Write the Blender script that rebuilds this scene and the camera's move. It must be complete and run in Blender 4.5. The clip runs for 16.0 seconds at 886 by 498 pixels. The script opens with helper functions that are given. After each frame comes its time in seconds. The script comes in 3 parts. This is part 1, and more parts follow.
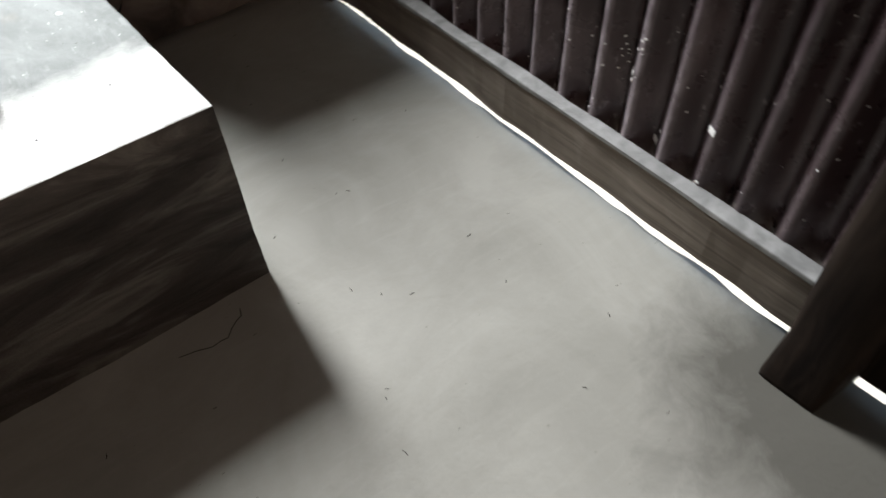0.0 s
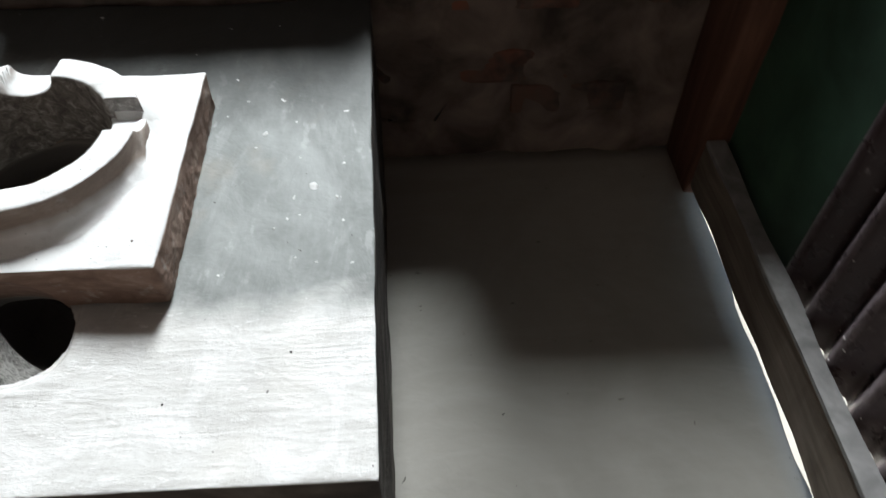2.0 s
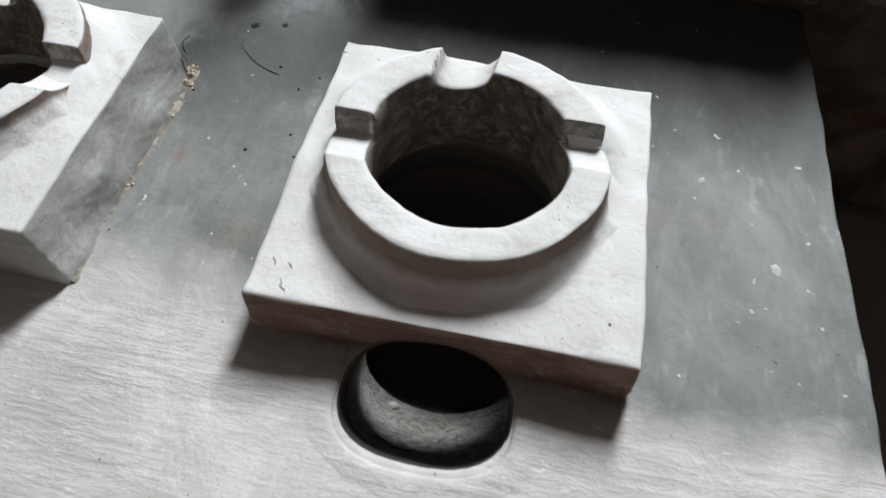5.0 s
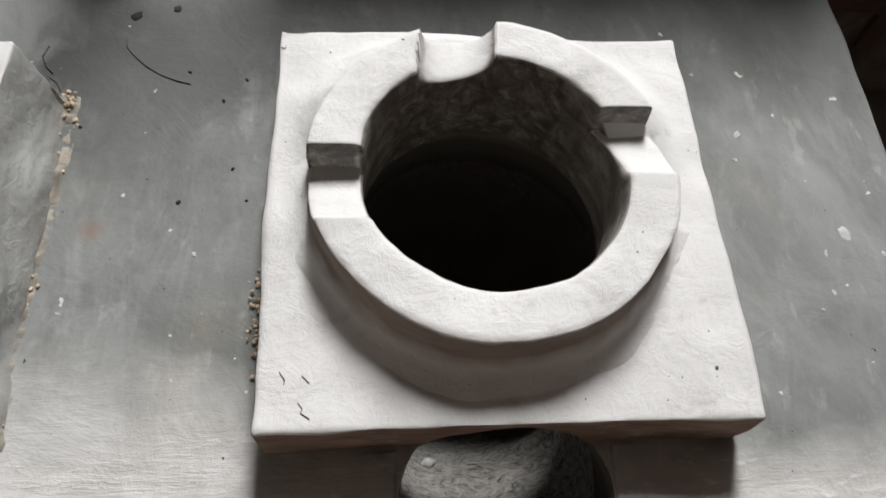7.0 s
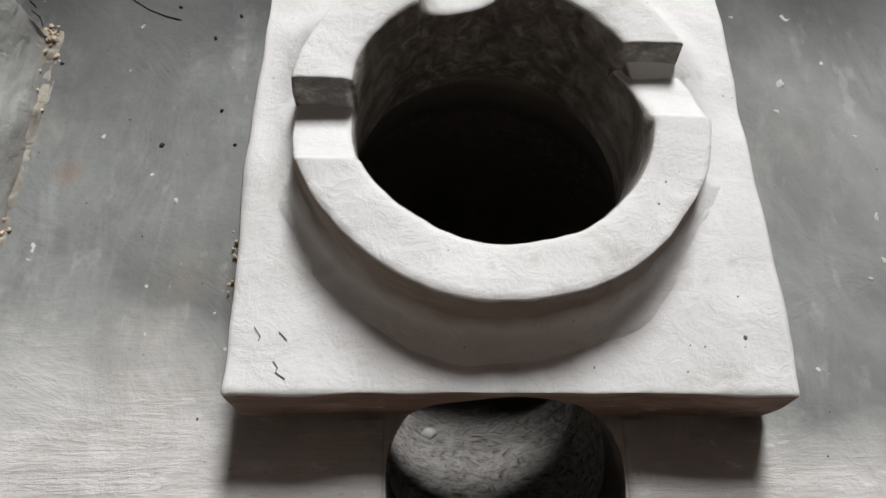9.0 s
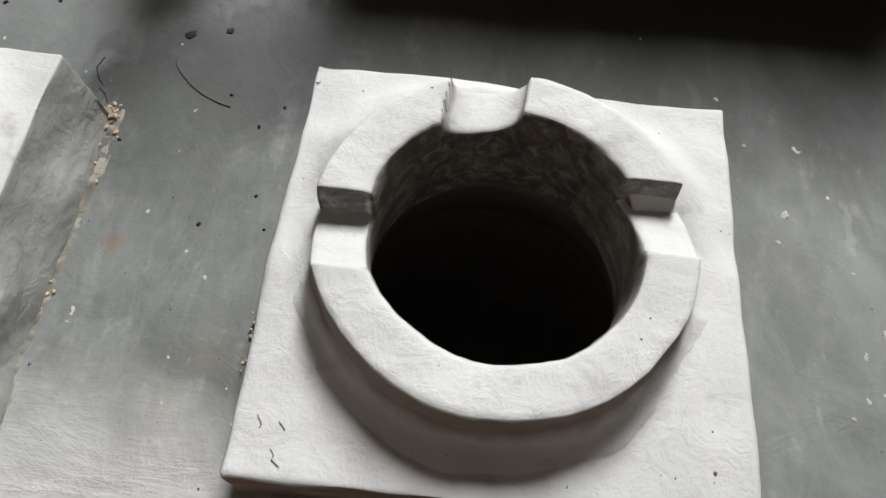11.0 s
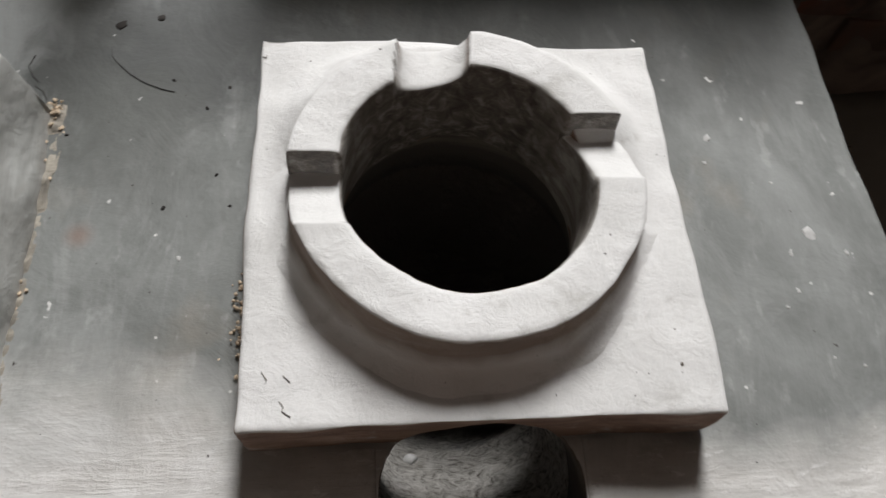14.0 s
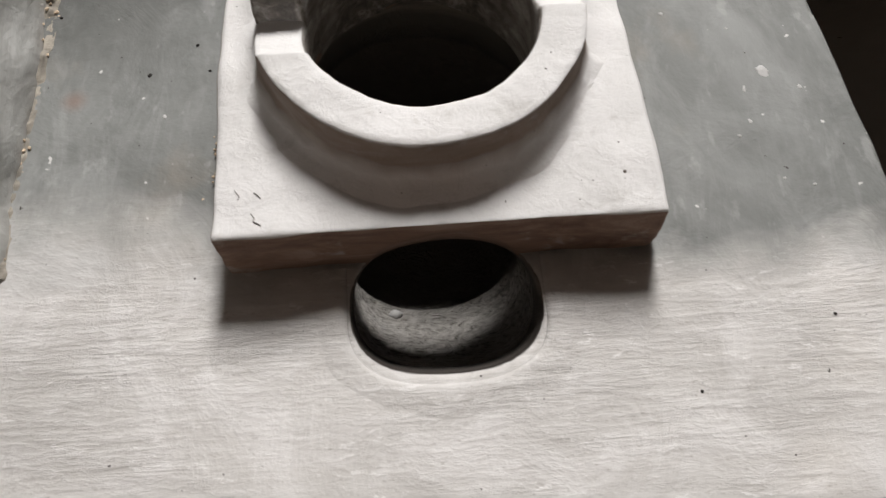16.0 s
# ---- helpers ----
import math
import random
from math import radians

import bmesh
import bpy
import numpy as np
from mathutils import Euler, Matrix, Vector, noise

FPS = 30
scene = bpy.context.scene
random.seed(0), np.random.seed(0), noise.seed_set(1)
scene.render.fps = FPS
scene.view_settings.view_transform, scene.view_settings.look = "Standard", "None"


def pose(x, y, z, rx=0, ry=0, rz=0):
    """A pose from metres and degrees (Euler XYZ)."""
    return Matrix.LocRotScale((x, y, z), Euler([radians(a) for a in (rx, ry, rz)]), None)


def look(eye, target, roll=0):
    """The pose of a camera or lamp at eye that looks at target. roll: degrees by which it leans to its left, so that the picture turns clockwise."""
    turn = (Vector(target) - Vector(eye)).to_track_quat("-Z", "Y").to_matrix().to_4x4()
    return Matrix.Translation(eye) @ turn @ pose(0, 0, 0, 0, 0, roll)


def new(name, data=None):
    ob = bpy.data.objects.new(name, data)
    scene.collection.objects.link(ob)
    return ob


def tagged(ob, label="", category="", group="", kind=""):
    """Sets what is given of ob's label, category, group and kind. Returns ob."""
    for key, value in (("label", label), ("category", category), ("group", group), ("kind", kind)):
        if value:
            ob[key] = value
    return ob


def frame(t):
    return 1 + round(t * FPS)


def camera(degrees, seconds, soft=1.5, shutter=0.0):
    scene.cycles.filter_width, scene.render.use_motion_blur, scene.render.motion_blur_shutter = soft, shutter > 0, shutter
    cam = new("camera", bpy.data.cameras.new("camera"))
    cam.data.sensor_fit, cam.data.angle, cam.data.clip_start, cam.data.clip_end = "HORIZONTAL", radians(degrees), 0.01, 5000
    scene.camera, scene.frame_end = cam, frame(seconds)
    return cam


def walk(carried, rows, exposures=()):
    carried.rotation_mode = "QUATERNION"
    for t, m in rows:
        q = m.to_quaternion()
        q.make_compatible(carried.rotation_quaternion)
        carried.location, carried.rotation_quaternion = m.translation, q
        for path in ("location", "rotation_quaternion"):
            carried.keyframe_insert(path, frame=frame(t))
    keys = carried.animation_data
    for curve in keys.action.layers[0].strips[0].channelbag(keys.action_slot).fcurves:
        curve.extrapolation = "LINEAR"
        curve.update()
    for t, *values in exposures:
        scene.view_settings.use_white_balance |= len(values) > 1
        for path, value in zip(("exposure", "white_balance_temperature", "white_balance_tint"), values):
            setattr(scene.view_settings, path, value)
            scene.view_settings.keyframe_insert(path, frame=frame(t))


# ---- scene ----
cam = camera(64.7, 16.0, 1.45, 0.3)
PATH = [
    (0, (-0.218, -0.826, 0.971), (0.556, 0.221, -0.547), -2.4),
    (0.2, (-0.166, -0.731, 1.005), (0.524, 0.274, -0.58), -0.6),
    (0.5, (-0.128, -0.644, 1.015), (0.555, 0.372, -0.567), 1.1),
    (0.8, (-0.108, -0.562, 1.011), (0.498, 0.502, -0.57), -0.3),
    (1, (-0.103, -0.496, 1.016), (0.443, 0.595, -0.569), -0.3),
    (1.5, (-0.038, -0.363, 0.99), (0.384, 0.819, -0.567), 4.0),
    (2, (0.05, -0.254, 1.001), (0.117, 1.03, -0.531), 0.0),
    (2.5, (0.022, -0.218, 0.979), (0.036, 1.134, -0.494), 1.6),
    (3, (-0.074, -0.215, 0.99), (-0.275, 1.117, -0.488), 2.1),
    (3.5, (-0.13, -0.219, 0.989), (-0.431, 1.088, -0.494), 3.1),
    (4, (-0.197, -0.2, 0.977), (-0.498, 1.006, -0.59), 3.6),
    (4.5, (-0.292, -0.146, 0.977), (-0.526, 1.058, -0.603), 4.2),
    (5, (-0.363, -0.059, 0.961), (-0.521, 1.055, -0.693), 3.8),
    (5.2, (-0.381, -0.019, 0.966), (-0.59, 1.077, -0.694), 1.5),
    (7.5, (-0.5, 0.128, 0.849), (-0.275, 0.914, -0.976), 12.4),
    (8, (-0.492, 0.133, 0.813), (-0.382, 0.888, -1.036), 7.1),
    (10.3, (-0.445, 0.121, 0.9), (-0.388, 1.014, -0.889), 5.2),
    (10.5, (-0.448, 0.133, 0.902), (-0.422, 1.028, -0.886), 4.2),
    (11, (-0.444, 0.16, 0.899), (-0.473, 1.053, -0.891), 4.6),
    (11.5, (-0.454, 0.19, 0.902), (-0.528, 1.08, -0.888), 3.6),
    (12, (-0.471, 0.205, 0.906), (-0.563, 1.108, -0.876), 3.6),
    (12.5, (-0.482, 0.206, 0.911), (-0.579, 1.125, -0.863), 4.1),
    (13, (-0.493, 0.194, 0.921), (-0.592, 1.127, -0.845), 3.5),
    (13.5, (-0.498, 0.15, 0.918), (-0.533, 1.005, -0.889), 4.6),
    (14, (-0.483, 0.117, 0.914), (-0.281, 0.979, -0.879), 10.9),
    (14.5, (-0.509, 0.089, 0.923), (-0.216, 1.011, -0.828), 10.2),
    (15, (-0.523, 0.055, 0.905), (-0.247, 0.937, -0.868), 11.0),
    (15.5, (-0.499, 0.023, 0.899), (-0.285, 0.834, -0.916), 9.3),
    (16, (-0.432, -0.02, 0.901), (-0.33, 0.813, -0.914), 2.5),
]
EXPOSURES = [(0.0, 0.96, 6350, 8), (0.3, 0.66, 6250, 6), (0.5, 0.48, 6150, 5), (1.0, 0.45, 6050, 4), (2.0, 0.52, 6250, 7), (2.5, 0.56, 6350, 9), (3.0, 0.18, 6200, 7), (3.5, 0.0, 6050, 5),
             (4.0, -0.05, 6000, 7), (5.0, -0.12, 6350, 10), (7.5, -0.15, 6700, 12), (8.0, -0.18, 6650, 12), (10.5, -0.23, 6640, 11), (12.5, -0.15, 6450, 9), (14.0, -0.28, 6720, 12),
             (15.0, -0.15, 6850, 13), (16.0, -0.15, 6900, 14)]
walk(cam, [(t, look(eye, target, roll)) for t, eye, target, roll in PATH], EXPOSURES)

# ---------------------------------------------------------------- light
SUN_FROM = Vector((0.75, -0.25, 1.25))        # the sun stands outside, on the iron wall's far side
WINDOW = Vector((0.10, 3.60, 3.70))           # middle of the unseen high window in the added rear wall
world = bpy.data.worlds.new("sky")
scene.world = world
world.use_nodes = True
wn = world.node_tree
sky = wn.nodes.new("ShaderNodeTexSky")
sky.sky_type, sky.sun_disc = "NISHITA", False
sky.sun_elevation = math.atan2(SUN_FROM.z, math.hypot(SUN_FROM.x, SUN_FROM.y))
sky.sun_rotation = math.atan2(SUN_FROM.x, SUN_FROM.y)
wn.nodes["Background"].inputs["Strength"].default_value = 0.12
wn.links.new(sky.outputs[0], wn.nodes["Background"].inputs["Color"])
sun = new("sun", bpy.data.lights.new("sun", "SUN"))
sun.data.energy, sun.data.angle, sun.data.color = 5.0, radians(0.6), (1.0, 0.95, 0.88)
sun.matrix_world = look(SUN_FROM * 4, (0, 0, 0))
# lamp in the unseen window, placed and sized from the shadows it casts
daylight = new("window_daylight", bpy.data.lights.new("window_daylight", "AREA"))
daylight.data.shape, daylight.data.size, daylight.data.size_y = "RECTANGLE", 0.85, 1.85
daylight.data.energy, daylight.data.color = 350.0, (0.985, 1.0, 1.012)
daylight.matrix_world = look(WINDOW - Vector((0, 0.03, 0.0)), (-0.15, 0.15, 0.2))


# ---------------------------------------------------------------- materials
PITCH, AMP, SHIFT = 0.0807, 0.0145, 0.008     # the iron sheet's waves


def iron_x(y, z):
    """Where the iron sheet stands at a height and a place along the wall."""
    return 0.634 + AMP * math.sin(2 * math.pi * (y - SHIFT) / PITCH) + 0.004 * noise.noise(Vector((0, y * 3, z * 2)))



def material(name, rough=0.85, metal=0.0):
    m = bpy.data.materials.new(name)
    m.use_nodes = True
    b = m.node_tree.nodes["Principled BSDF"]
    b.inputs["Roughness"].default_value, b.inputs["Metallic"].default_value = rough, metal
    return m, m.node_tree, b


def node(nt, kind, **inputs):
    n = nt.nodes.new(kind)
    for k, v in inputs.items():
        n.inputs[k.replace("_", " ")].default_value = v
    return n


def coords(nt, stretch=(1, 1, 1)):
    tc = nt.nodes.new("ShaderNodeTexCoord")
    mp = nt.nodes.new("ShaderNodeMapping")
    mp.inputs["Scale"].default_value = stretch
    nt.links.new(tc.outputs["Object"], mp.inputs["Vector"])
    return mp.outputs["Vector"]


def noise_of(nt, scale, detail=4.0, stretch=(1, 1, 1), rough=0.55, warp=0.0):
    n = node(nt, "ShaderNodeTexNoise", Scale=scale, Detail=detail, Roughness=rough, Distortion=warp)
    nt.links.new(coords(nt, stretch), n.inputs["Vector"])
    return n.outputs["Fac"]


def ramp(nt, fac, stops):
    r = nt.nodes.new("ShaderNodeValToRGB")
    e = r.color_ramp.elements
    while len(e) < len(stops):
        e.new(0.5)
    for k, (p, c) in zip(e, stops):
        k.position, k.color = p, (*c, 1) if len(c) == 3 else c
    nt.links.new(fac, r.inputs["Fac"])
    return r.outputs["Color"]


def grey(v):
    return (v, v, v)


def mix(nt, fac, a, b, mode="MIX"):
    n = nt.nodes.new("ShaderNodeMix")
    n.data_type, n.blend_type = "RGBA", mode
    for sock, v in ((n.inputs["Factor"], fac), (n.inputs["A"], a), (n.inputs["B"], b)):
        if hasattr(v, "is_output"):
            nt.links.new(v, sock)
        elif isinstance(v, tuple):
            sock.default_value = (*v, 1)
        else:
            sock.default_value = v
    return n.outputs["Result"]


def bumped(nt, b, *layers):
    """layers: (height socket, strength, distance in metres), coarse first."""
    last = None
    for hgt, strength, dist in layers:
        n = node(nt, "ShaderNodeBump", Strength=strength, Distance=dist)
        nt.links.new(hgt, n.inputs["Height"])
        if last:
            nt.links.new(last, n.inputs["Normal"])
        last = n.outputs["Normal"]
    nt.links.new(last, b.inputs["Normal"])


def white_clay(name, light, dark, side_stops, smoked=None):
    """Hand-smoothed clay under a pale lime wash."""
    m, nt, b = material(name, 0.9)
    big = noise_of(nt, 9, 5, warp=0.6)
    small = noise_of(nt, 70, 5, (1, 1, 1), 0.65)
    c = mix(nt, ramp(nt, big, [(0.35, grey(0)), (0.7, grey(1))]), light, dark)
    c = mix(nt, ramp(nt, small, [(0.62, grey(0)), (0.8, grey(0.35))]), c, (0.42, 0.40, 0.36))
    specks = noise_of(nt, 160, 2)
    c = mix(nt, ramp(nt, specks, [(0.755, grey(0)), (0.775, grey(1))]), c, (0.10, 0.09, 0.08))
    nt.links.new(c, b.inputs["Base Color"])
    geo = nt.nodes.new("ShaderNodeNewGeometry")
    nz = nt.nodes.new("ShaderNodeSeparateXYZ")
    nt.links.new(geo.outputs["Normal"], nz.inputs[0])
    # tone of upright faces; the brown ones carry painted shade and bounced light
    side_tone = ramp(nt, noise_of(nt, 11, 7, (0.7, 0.7, 2.4), 0.68, 0.8), side_stops)
    pos = nt.nodes.new("ShaderNodeTexCoord")
    hgt = nt.nodes.new("ShaderNodeSeparateXYZ")
    nt.links.new(pos.outputs["Object"], hgt.inputs[0])
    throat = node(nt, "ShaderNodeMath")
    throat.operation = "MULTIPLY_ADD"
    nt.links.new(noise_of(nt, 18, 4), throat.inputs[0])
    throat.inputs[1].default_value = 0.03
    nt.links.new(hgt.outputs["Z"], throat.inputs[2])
    c = mix(nt, ramp(nt, nz.outputs["Z"], [(0.30, grey(0)), (0.62, grey(1))]), side_tone, c)
    # throat darkens with depth: shade of the bore painted into the clay
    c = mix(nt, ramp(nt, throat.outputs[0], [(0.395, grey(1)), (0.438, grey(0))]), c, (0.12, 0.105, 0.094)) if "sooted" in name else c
    if smoked:
        # bore wall: mottled soot tone that also stands for the shade inside
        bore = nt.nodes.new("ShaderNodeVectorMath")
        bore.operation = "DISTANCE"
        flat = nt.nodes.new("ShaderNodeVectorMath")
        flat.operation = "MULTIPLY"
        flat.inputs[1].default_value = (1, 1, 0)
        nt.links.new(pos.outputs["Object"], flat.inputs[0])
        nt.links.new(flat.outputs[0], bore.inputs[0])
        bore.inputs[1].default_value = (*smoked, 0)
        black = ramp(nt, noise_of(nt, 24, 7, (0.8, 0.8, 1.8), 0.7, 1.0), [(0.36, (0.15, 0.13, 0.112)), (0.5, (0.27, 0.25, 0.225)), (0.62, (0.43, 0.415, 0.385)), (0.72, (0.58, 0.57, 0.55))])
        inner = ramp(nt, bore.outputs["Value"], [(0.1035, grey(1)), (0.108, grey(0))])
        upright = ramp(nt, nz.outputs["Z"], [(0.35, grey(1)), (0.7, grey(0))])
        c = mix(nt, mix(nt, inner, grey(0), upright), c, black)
        # notch faces turned from the window get soot-dark mottle as painted shade
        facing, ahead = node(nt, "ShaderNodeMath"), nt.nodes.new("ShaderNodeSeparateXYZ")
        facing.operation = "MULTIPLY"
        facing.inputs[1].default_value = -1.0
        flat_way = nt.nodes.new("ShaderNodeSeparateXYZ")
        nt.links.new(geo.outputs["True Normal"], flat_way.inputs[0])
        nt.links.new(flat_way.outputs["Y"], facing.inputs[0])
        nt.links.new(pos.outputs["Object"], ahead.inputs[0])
        vent_shade = mix(nt, ramp(nt, facing.outputs[0], [(0.5, grey(0)), (0.75, grey(0.9))]), grey(0), ramp(nt, ahead.outputs["Y"], [(smoked[1] - 0.075, grey(0)), (smoked[1] - 0.05, grey(1))]))
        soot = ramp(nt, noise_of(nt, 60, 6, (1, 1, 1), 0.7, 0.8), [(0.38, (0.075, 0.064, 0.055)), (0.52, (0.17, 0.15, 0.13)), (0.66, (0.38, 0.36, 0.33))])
        c = mix(nt, vent_shade, c, soot)
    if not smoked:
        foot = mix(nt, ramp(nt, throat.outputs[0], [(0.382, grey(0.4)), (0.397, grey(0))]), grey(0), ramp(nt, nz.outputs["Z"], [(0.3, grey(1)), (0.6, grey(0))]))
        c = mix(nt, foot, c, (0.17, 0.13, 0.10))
    dab = noise_of(nt, 26, 7, (0.9, 1.1, 1.1), 0.66, 0.25)
    c = mix(nt, ramp(nt, dab, [(0.30, grey(0.55)), (0.42, grey(0))]), c, (0.47, 0.46, 0.43))
    nt.links.new(c, b.inputs["Base Color"])
    bumped(nt, b, (noise_of(nt, 14, 4, (1, 1, 1)), 0.5, 0.005), (dab, 0.5, 0.0028), (noise_of(nt, 48, 7, (1, 1, 1.6), 0.7, 0.9), 0.6 if smoked else 0.5, 0.003), (noise_of(nt, 120, 6, (0.8, 1.2, 1), 0.7, 0.8), 0.28, 0.0013),
           (noise_of(nt, 420, 3), 0.35, 0.0005))
    return m


def deck_clay():
    """Platform: pale brushed wash along the front, older grey clay behind it, bare brown mud on the upright faces."""
    m, nt, b = material("platform_clay", 0.75)
    tc = nt.nodes.new("ShaderNodeTexCoord")
    sep = nt.nodes.new("ShaderNodeSeparateXYZ")
    nt.links.new(tc.outputs["Object"], sep.inputs[0])
    rearward = node(nt, "ShaderNodeMath")
    nt.links.new(sep.outputs["X"], rearward.inputs[0])
    rearward.inputs[1].default_value = 1.0
    # washed front strip, uneven inner edge, wider between the stoves
    wob = node(nt, "ShaderNodeMath")
    wob.operation = "MULTIPLY_ADD"
    nt.links.new(noise_of(nt, 7, 5, (1, 1.5, 1), 0.6), wob.inputs[0])
    wob.inputs[1].default_value = 0.11
    nt.links.new(sep.outputs["Y"], wob.inputs[2])
    front = mix(nt, ramp(nt, rearward.outputs[0], [(0.36, grey(1)), (0.46, grey(0))]), ramp(nt, wob.outputs[0], [(0.235, grey(1)), (0.285, grey(0))]), ramp(nt, wob.outputs[0], [(0.26, grey(1)), (0.345, grey(0))]))
    streak = noise_of(nt, 46, 7, (0.20, 1.5, 1), 0.68, 0.4)
    brush = noise_of(nt, 60, 8, (0.09, 1.2, 1), 0.74, 0.5)
    dash = noise_of(nt, 150, 5, (0.28, 1.0, 1), 0.72, 0.4)
    scuff = noise_of(nt, 13, 6, (1.05, 0.85, 1), 0.66, 0.7)
    patch = mix(nt, ramp(nt, noise_of(nt, 8, 4, (0.6, 1.3, 1), 0.6), [(0.40, grey(0.1)), (0.62, grey(1))]), grey(0), front)
    wash = ramp(nt, streak, [(0.30, (0.605, 0.593, 0.57)), (0.48, (0.635, 0.625, 0.602)), (0.66, (0.70, 0.692, 0.675))])
    wash = mix(nt, ramp(nt, scuff, [(0.49, grey(0)), (0.60, grey(0.75))]), wash, (0.77, 0.765, 0.75))
    wash = mix(nt, ramp(nt, noise_of(nt, 5, 5, (0.6, 1.4, 1), 0.6), [(0.46, grey(0)), (0.66, grey(0.7))]), wash, (0.52, 0.51, 0.485))
    wash = mix(nt, ramp(nt, noise_of(nt, 300, 3, (0.5, 1.3, 1), 0.6), [(0.63, grey(0)), (0.70, grey(0.5))]), wash, (0.38, 0.36, 0.33))
    wash = mix(nt, mix(nt, patch, grey(0), ramp(nt, brush, [(0.36, grey(0.5)), (0.46, grey(0))])), wash, (0.47, 0.455, 0.43))
    wash = mix(nt, ramp(nt, dash, [(0.60, grey(0)), (0.64, grey(0.9))]), wash, (0.79, 0.785, 0.77))
    wash = mix(nt, ramp(nt, noise_of(nt, 2.6, 3), [(0.52, grey(0)), (0.72, grey(0.4))]), wash, (0.62, 0.56, 0.46))
    old = ramp(nt, noise_of(nt, 5, 8, (1.3, 0.6, 1), 0.68, 0.5), [(0.34, (0.185, 0.196, 0.187)), (0.5, (0.245, 0.257, 0.247)), (0.64, (0.33, 0.344, 0.335))])
    old = mix(nt, ramp(nt, noise_of(nt, 17, 7, (1.7, 0.5, 1), 0.7, 0.8), [(0.5, grey(0)), (0.70, grey(0.5))]), old, (0.40, 0.415, 0.405))
    old = mix(nt, ramp(nt, noise_of(nt, 9, 5, (1, 1, 1), 0.65, 1.0), [(0.54, grey(0)), (0.68, grey(0.35))]), old, (0.14, 0.147, 0.139))
    old = mix(nt, ramp(nt, noise_of(nt, 6.5, 5, (1, 0.8, 1), 0.6), [(0.58, grey(0)), (0.72, grey(0.4))]), old, (0.33, 0.285, 0.225))
    old = mix(nt, ramp(nt, noise_of(nt, 45, 4, (1.2, 0.6, 1)), [(0.62, grey(0)), (0.7, grey(0.35))]), old, (0.50, 0.51, 0.50))
    # top darkens towards the back wall: its shade painted in, less on the left
    rear_shade = node(nt, "ShaderNodeMath")
    rear_shade.operation = "MULTIPLY_ADD"
    nt.links.new(noise_of(nt, 5, 5, (1, 0.6, 1), 0.6, 0.8), rear_shade.inputs[0])
    rear_shade.inputs[1].default_value = 0.12
    nt.links.new(sep.outputs["Y"], rear_shade.inputs[2])
    old = mix(nt, ramp(nt, rear_shade.outputs[0], [(0.565, grey(0)), (0.67, grey(0.55)), (0.76, grey(0.95))]), old, mix(nt, ramp(nt, rearward.outputs[0], [(0.20, grey(1)), (0.30, grey(0))]), (0.04, 0.042, 0.040), (0.27, 0.282, 0.275)))
    for centre, tint, amount, size in (((-0.680, 0.672, 0.37), (0.37, 0.385, 0.385), 0.8, 0.07), ((-0.800, 0.600, 0.37), (0.35, 0.365, 0.36), 0.7, 0.07), ((-0.740, 0.565, 0.37), (0.085, 0.09, 0.085), 0.85, 0.085),
                                       ((-0.655, 0.605, 0.37), (0.095, 0.10, 0.098), 0.85, 0.105), ((-0.705, 0.505, 0.37), (0.13, 0.137, 0.128), 0.7, 0.085)):
        near = nt.nodes.new("ShaderNodeVectorMath")
        near.operation = "DISTANCE"
        nt.links.new(tc.outputs["Object"], near.inputs[0])
        near.inputs[1].default_value = centre
        edge = node(nt, "ShaderNodeMath")
        edge.operation = "MULTIPLY_ADD"
        nt.links.new(noise_of(nt, 22, 6, (1.2, 0.7, 1), 0.65, 0.9), edge.inputs[0])
        edge.inputs[1].default_value = 0.13
        nt.links.new(near.outputs["Value"], edge.inputs[2])
        old = mix(nt, ramp(nt, edge.outputs[0], [(size + 0.02, grey(amount)), (size + 0.065, grey(0))]), old, tint)
    far = nt.nodes.new("ShaderNodeVectorMath")
    far.operation = "DISTANCE"
    nt.links.new(tc.outputs["Object"], far.inputs[0])
    far.inputs[1].default_value = (-0.726, 0.396, 0.37)
    old = mix(nt, ramp(nt, far.outputs["Value"], [(0.002, grey(0.5)), (0.014, grey(0))]), old, (0.26, 0.13, 0.085))
    old = mix(nt, 1.0, old, grey(0.88), "MULTIPLY")
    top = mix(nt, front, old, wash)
    top = mix(nt, ramp(nt, noise_of(nt, 55, 2), [(0.735, grey(0)), (0.76, grey(0.8))]), top, (0.75, 0.75, 0.73))
    top = mix(nt, ramp(nt, noise_of(nt, 120, 2), [(0.755, grey(0)), (0.775, grey(1))]), top, (0.06, 0.055, 0.05))
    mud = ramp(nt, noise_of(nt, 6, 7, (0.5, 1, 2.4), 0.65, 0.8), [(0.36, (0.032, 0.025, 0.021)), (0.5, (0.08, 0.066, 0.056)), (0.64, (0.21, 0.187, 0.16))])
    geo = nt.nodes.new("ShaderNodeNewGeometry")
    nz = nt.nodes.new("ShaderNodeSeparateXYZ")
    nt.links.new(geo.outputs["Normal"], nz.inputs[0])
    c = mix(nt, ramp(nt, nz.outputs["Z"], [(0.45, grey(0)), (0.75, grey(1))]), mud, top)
    # inside the hole light is painted: pale crust lit, chamber rear and collar shaded
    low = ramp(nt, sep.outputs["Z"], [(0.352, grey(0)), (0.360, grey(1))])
    chamber_shade = node(nt, "ShaderNodeMath")
    chamber_shade.operation = "MULTIPLY_ADD"
    nt.links.new(noise_of(nt, 20, 4), chamber_shade.inputs[0])
    chamber_shade.inputs[1].default_value = 0.03
    nt.links.new(sep.outputs["Y"], chamber_shade.inputs[2])
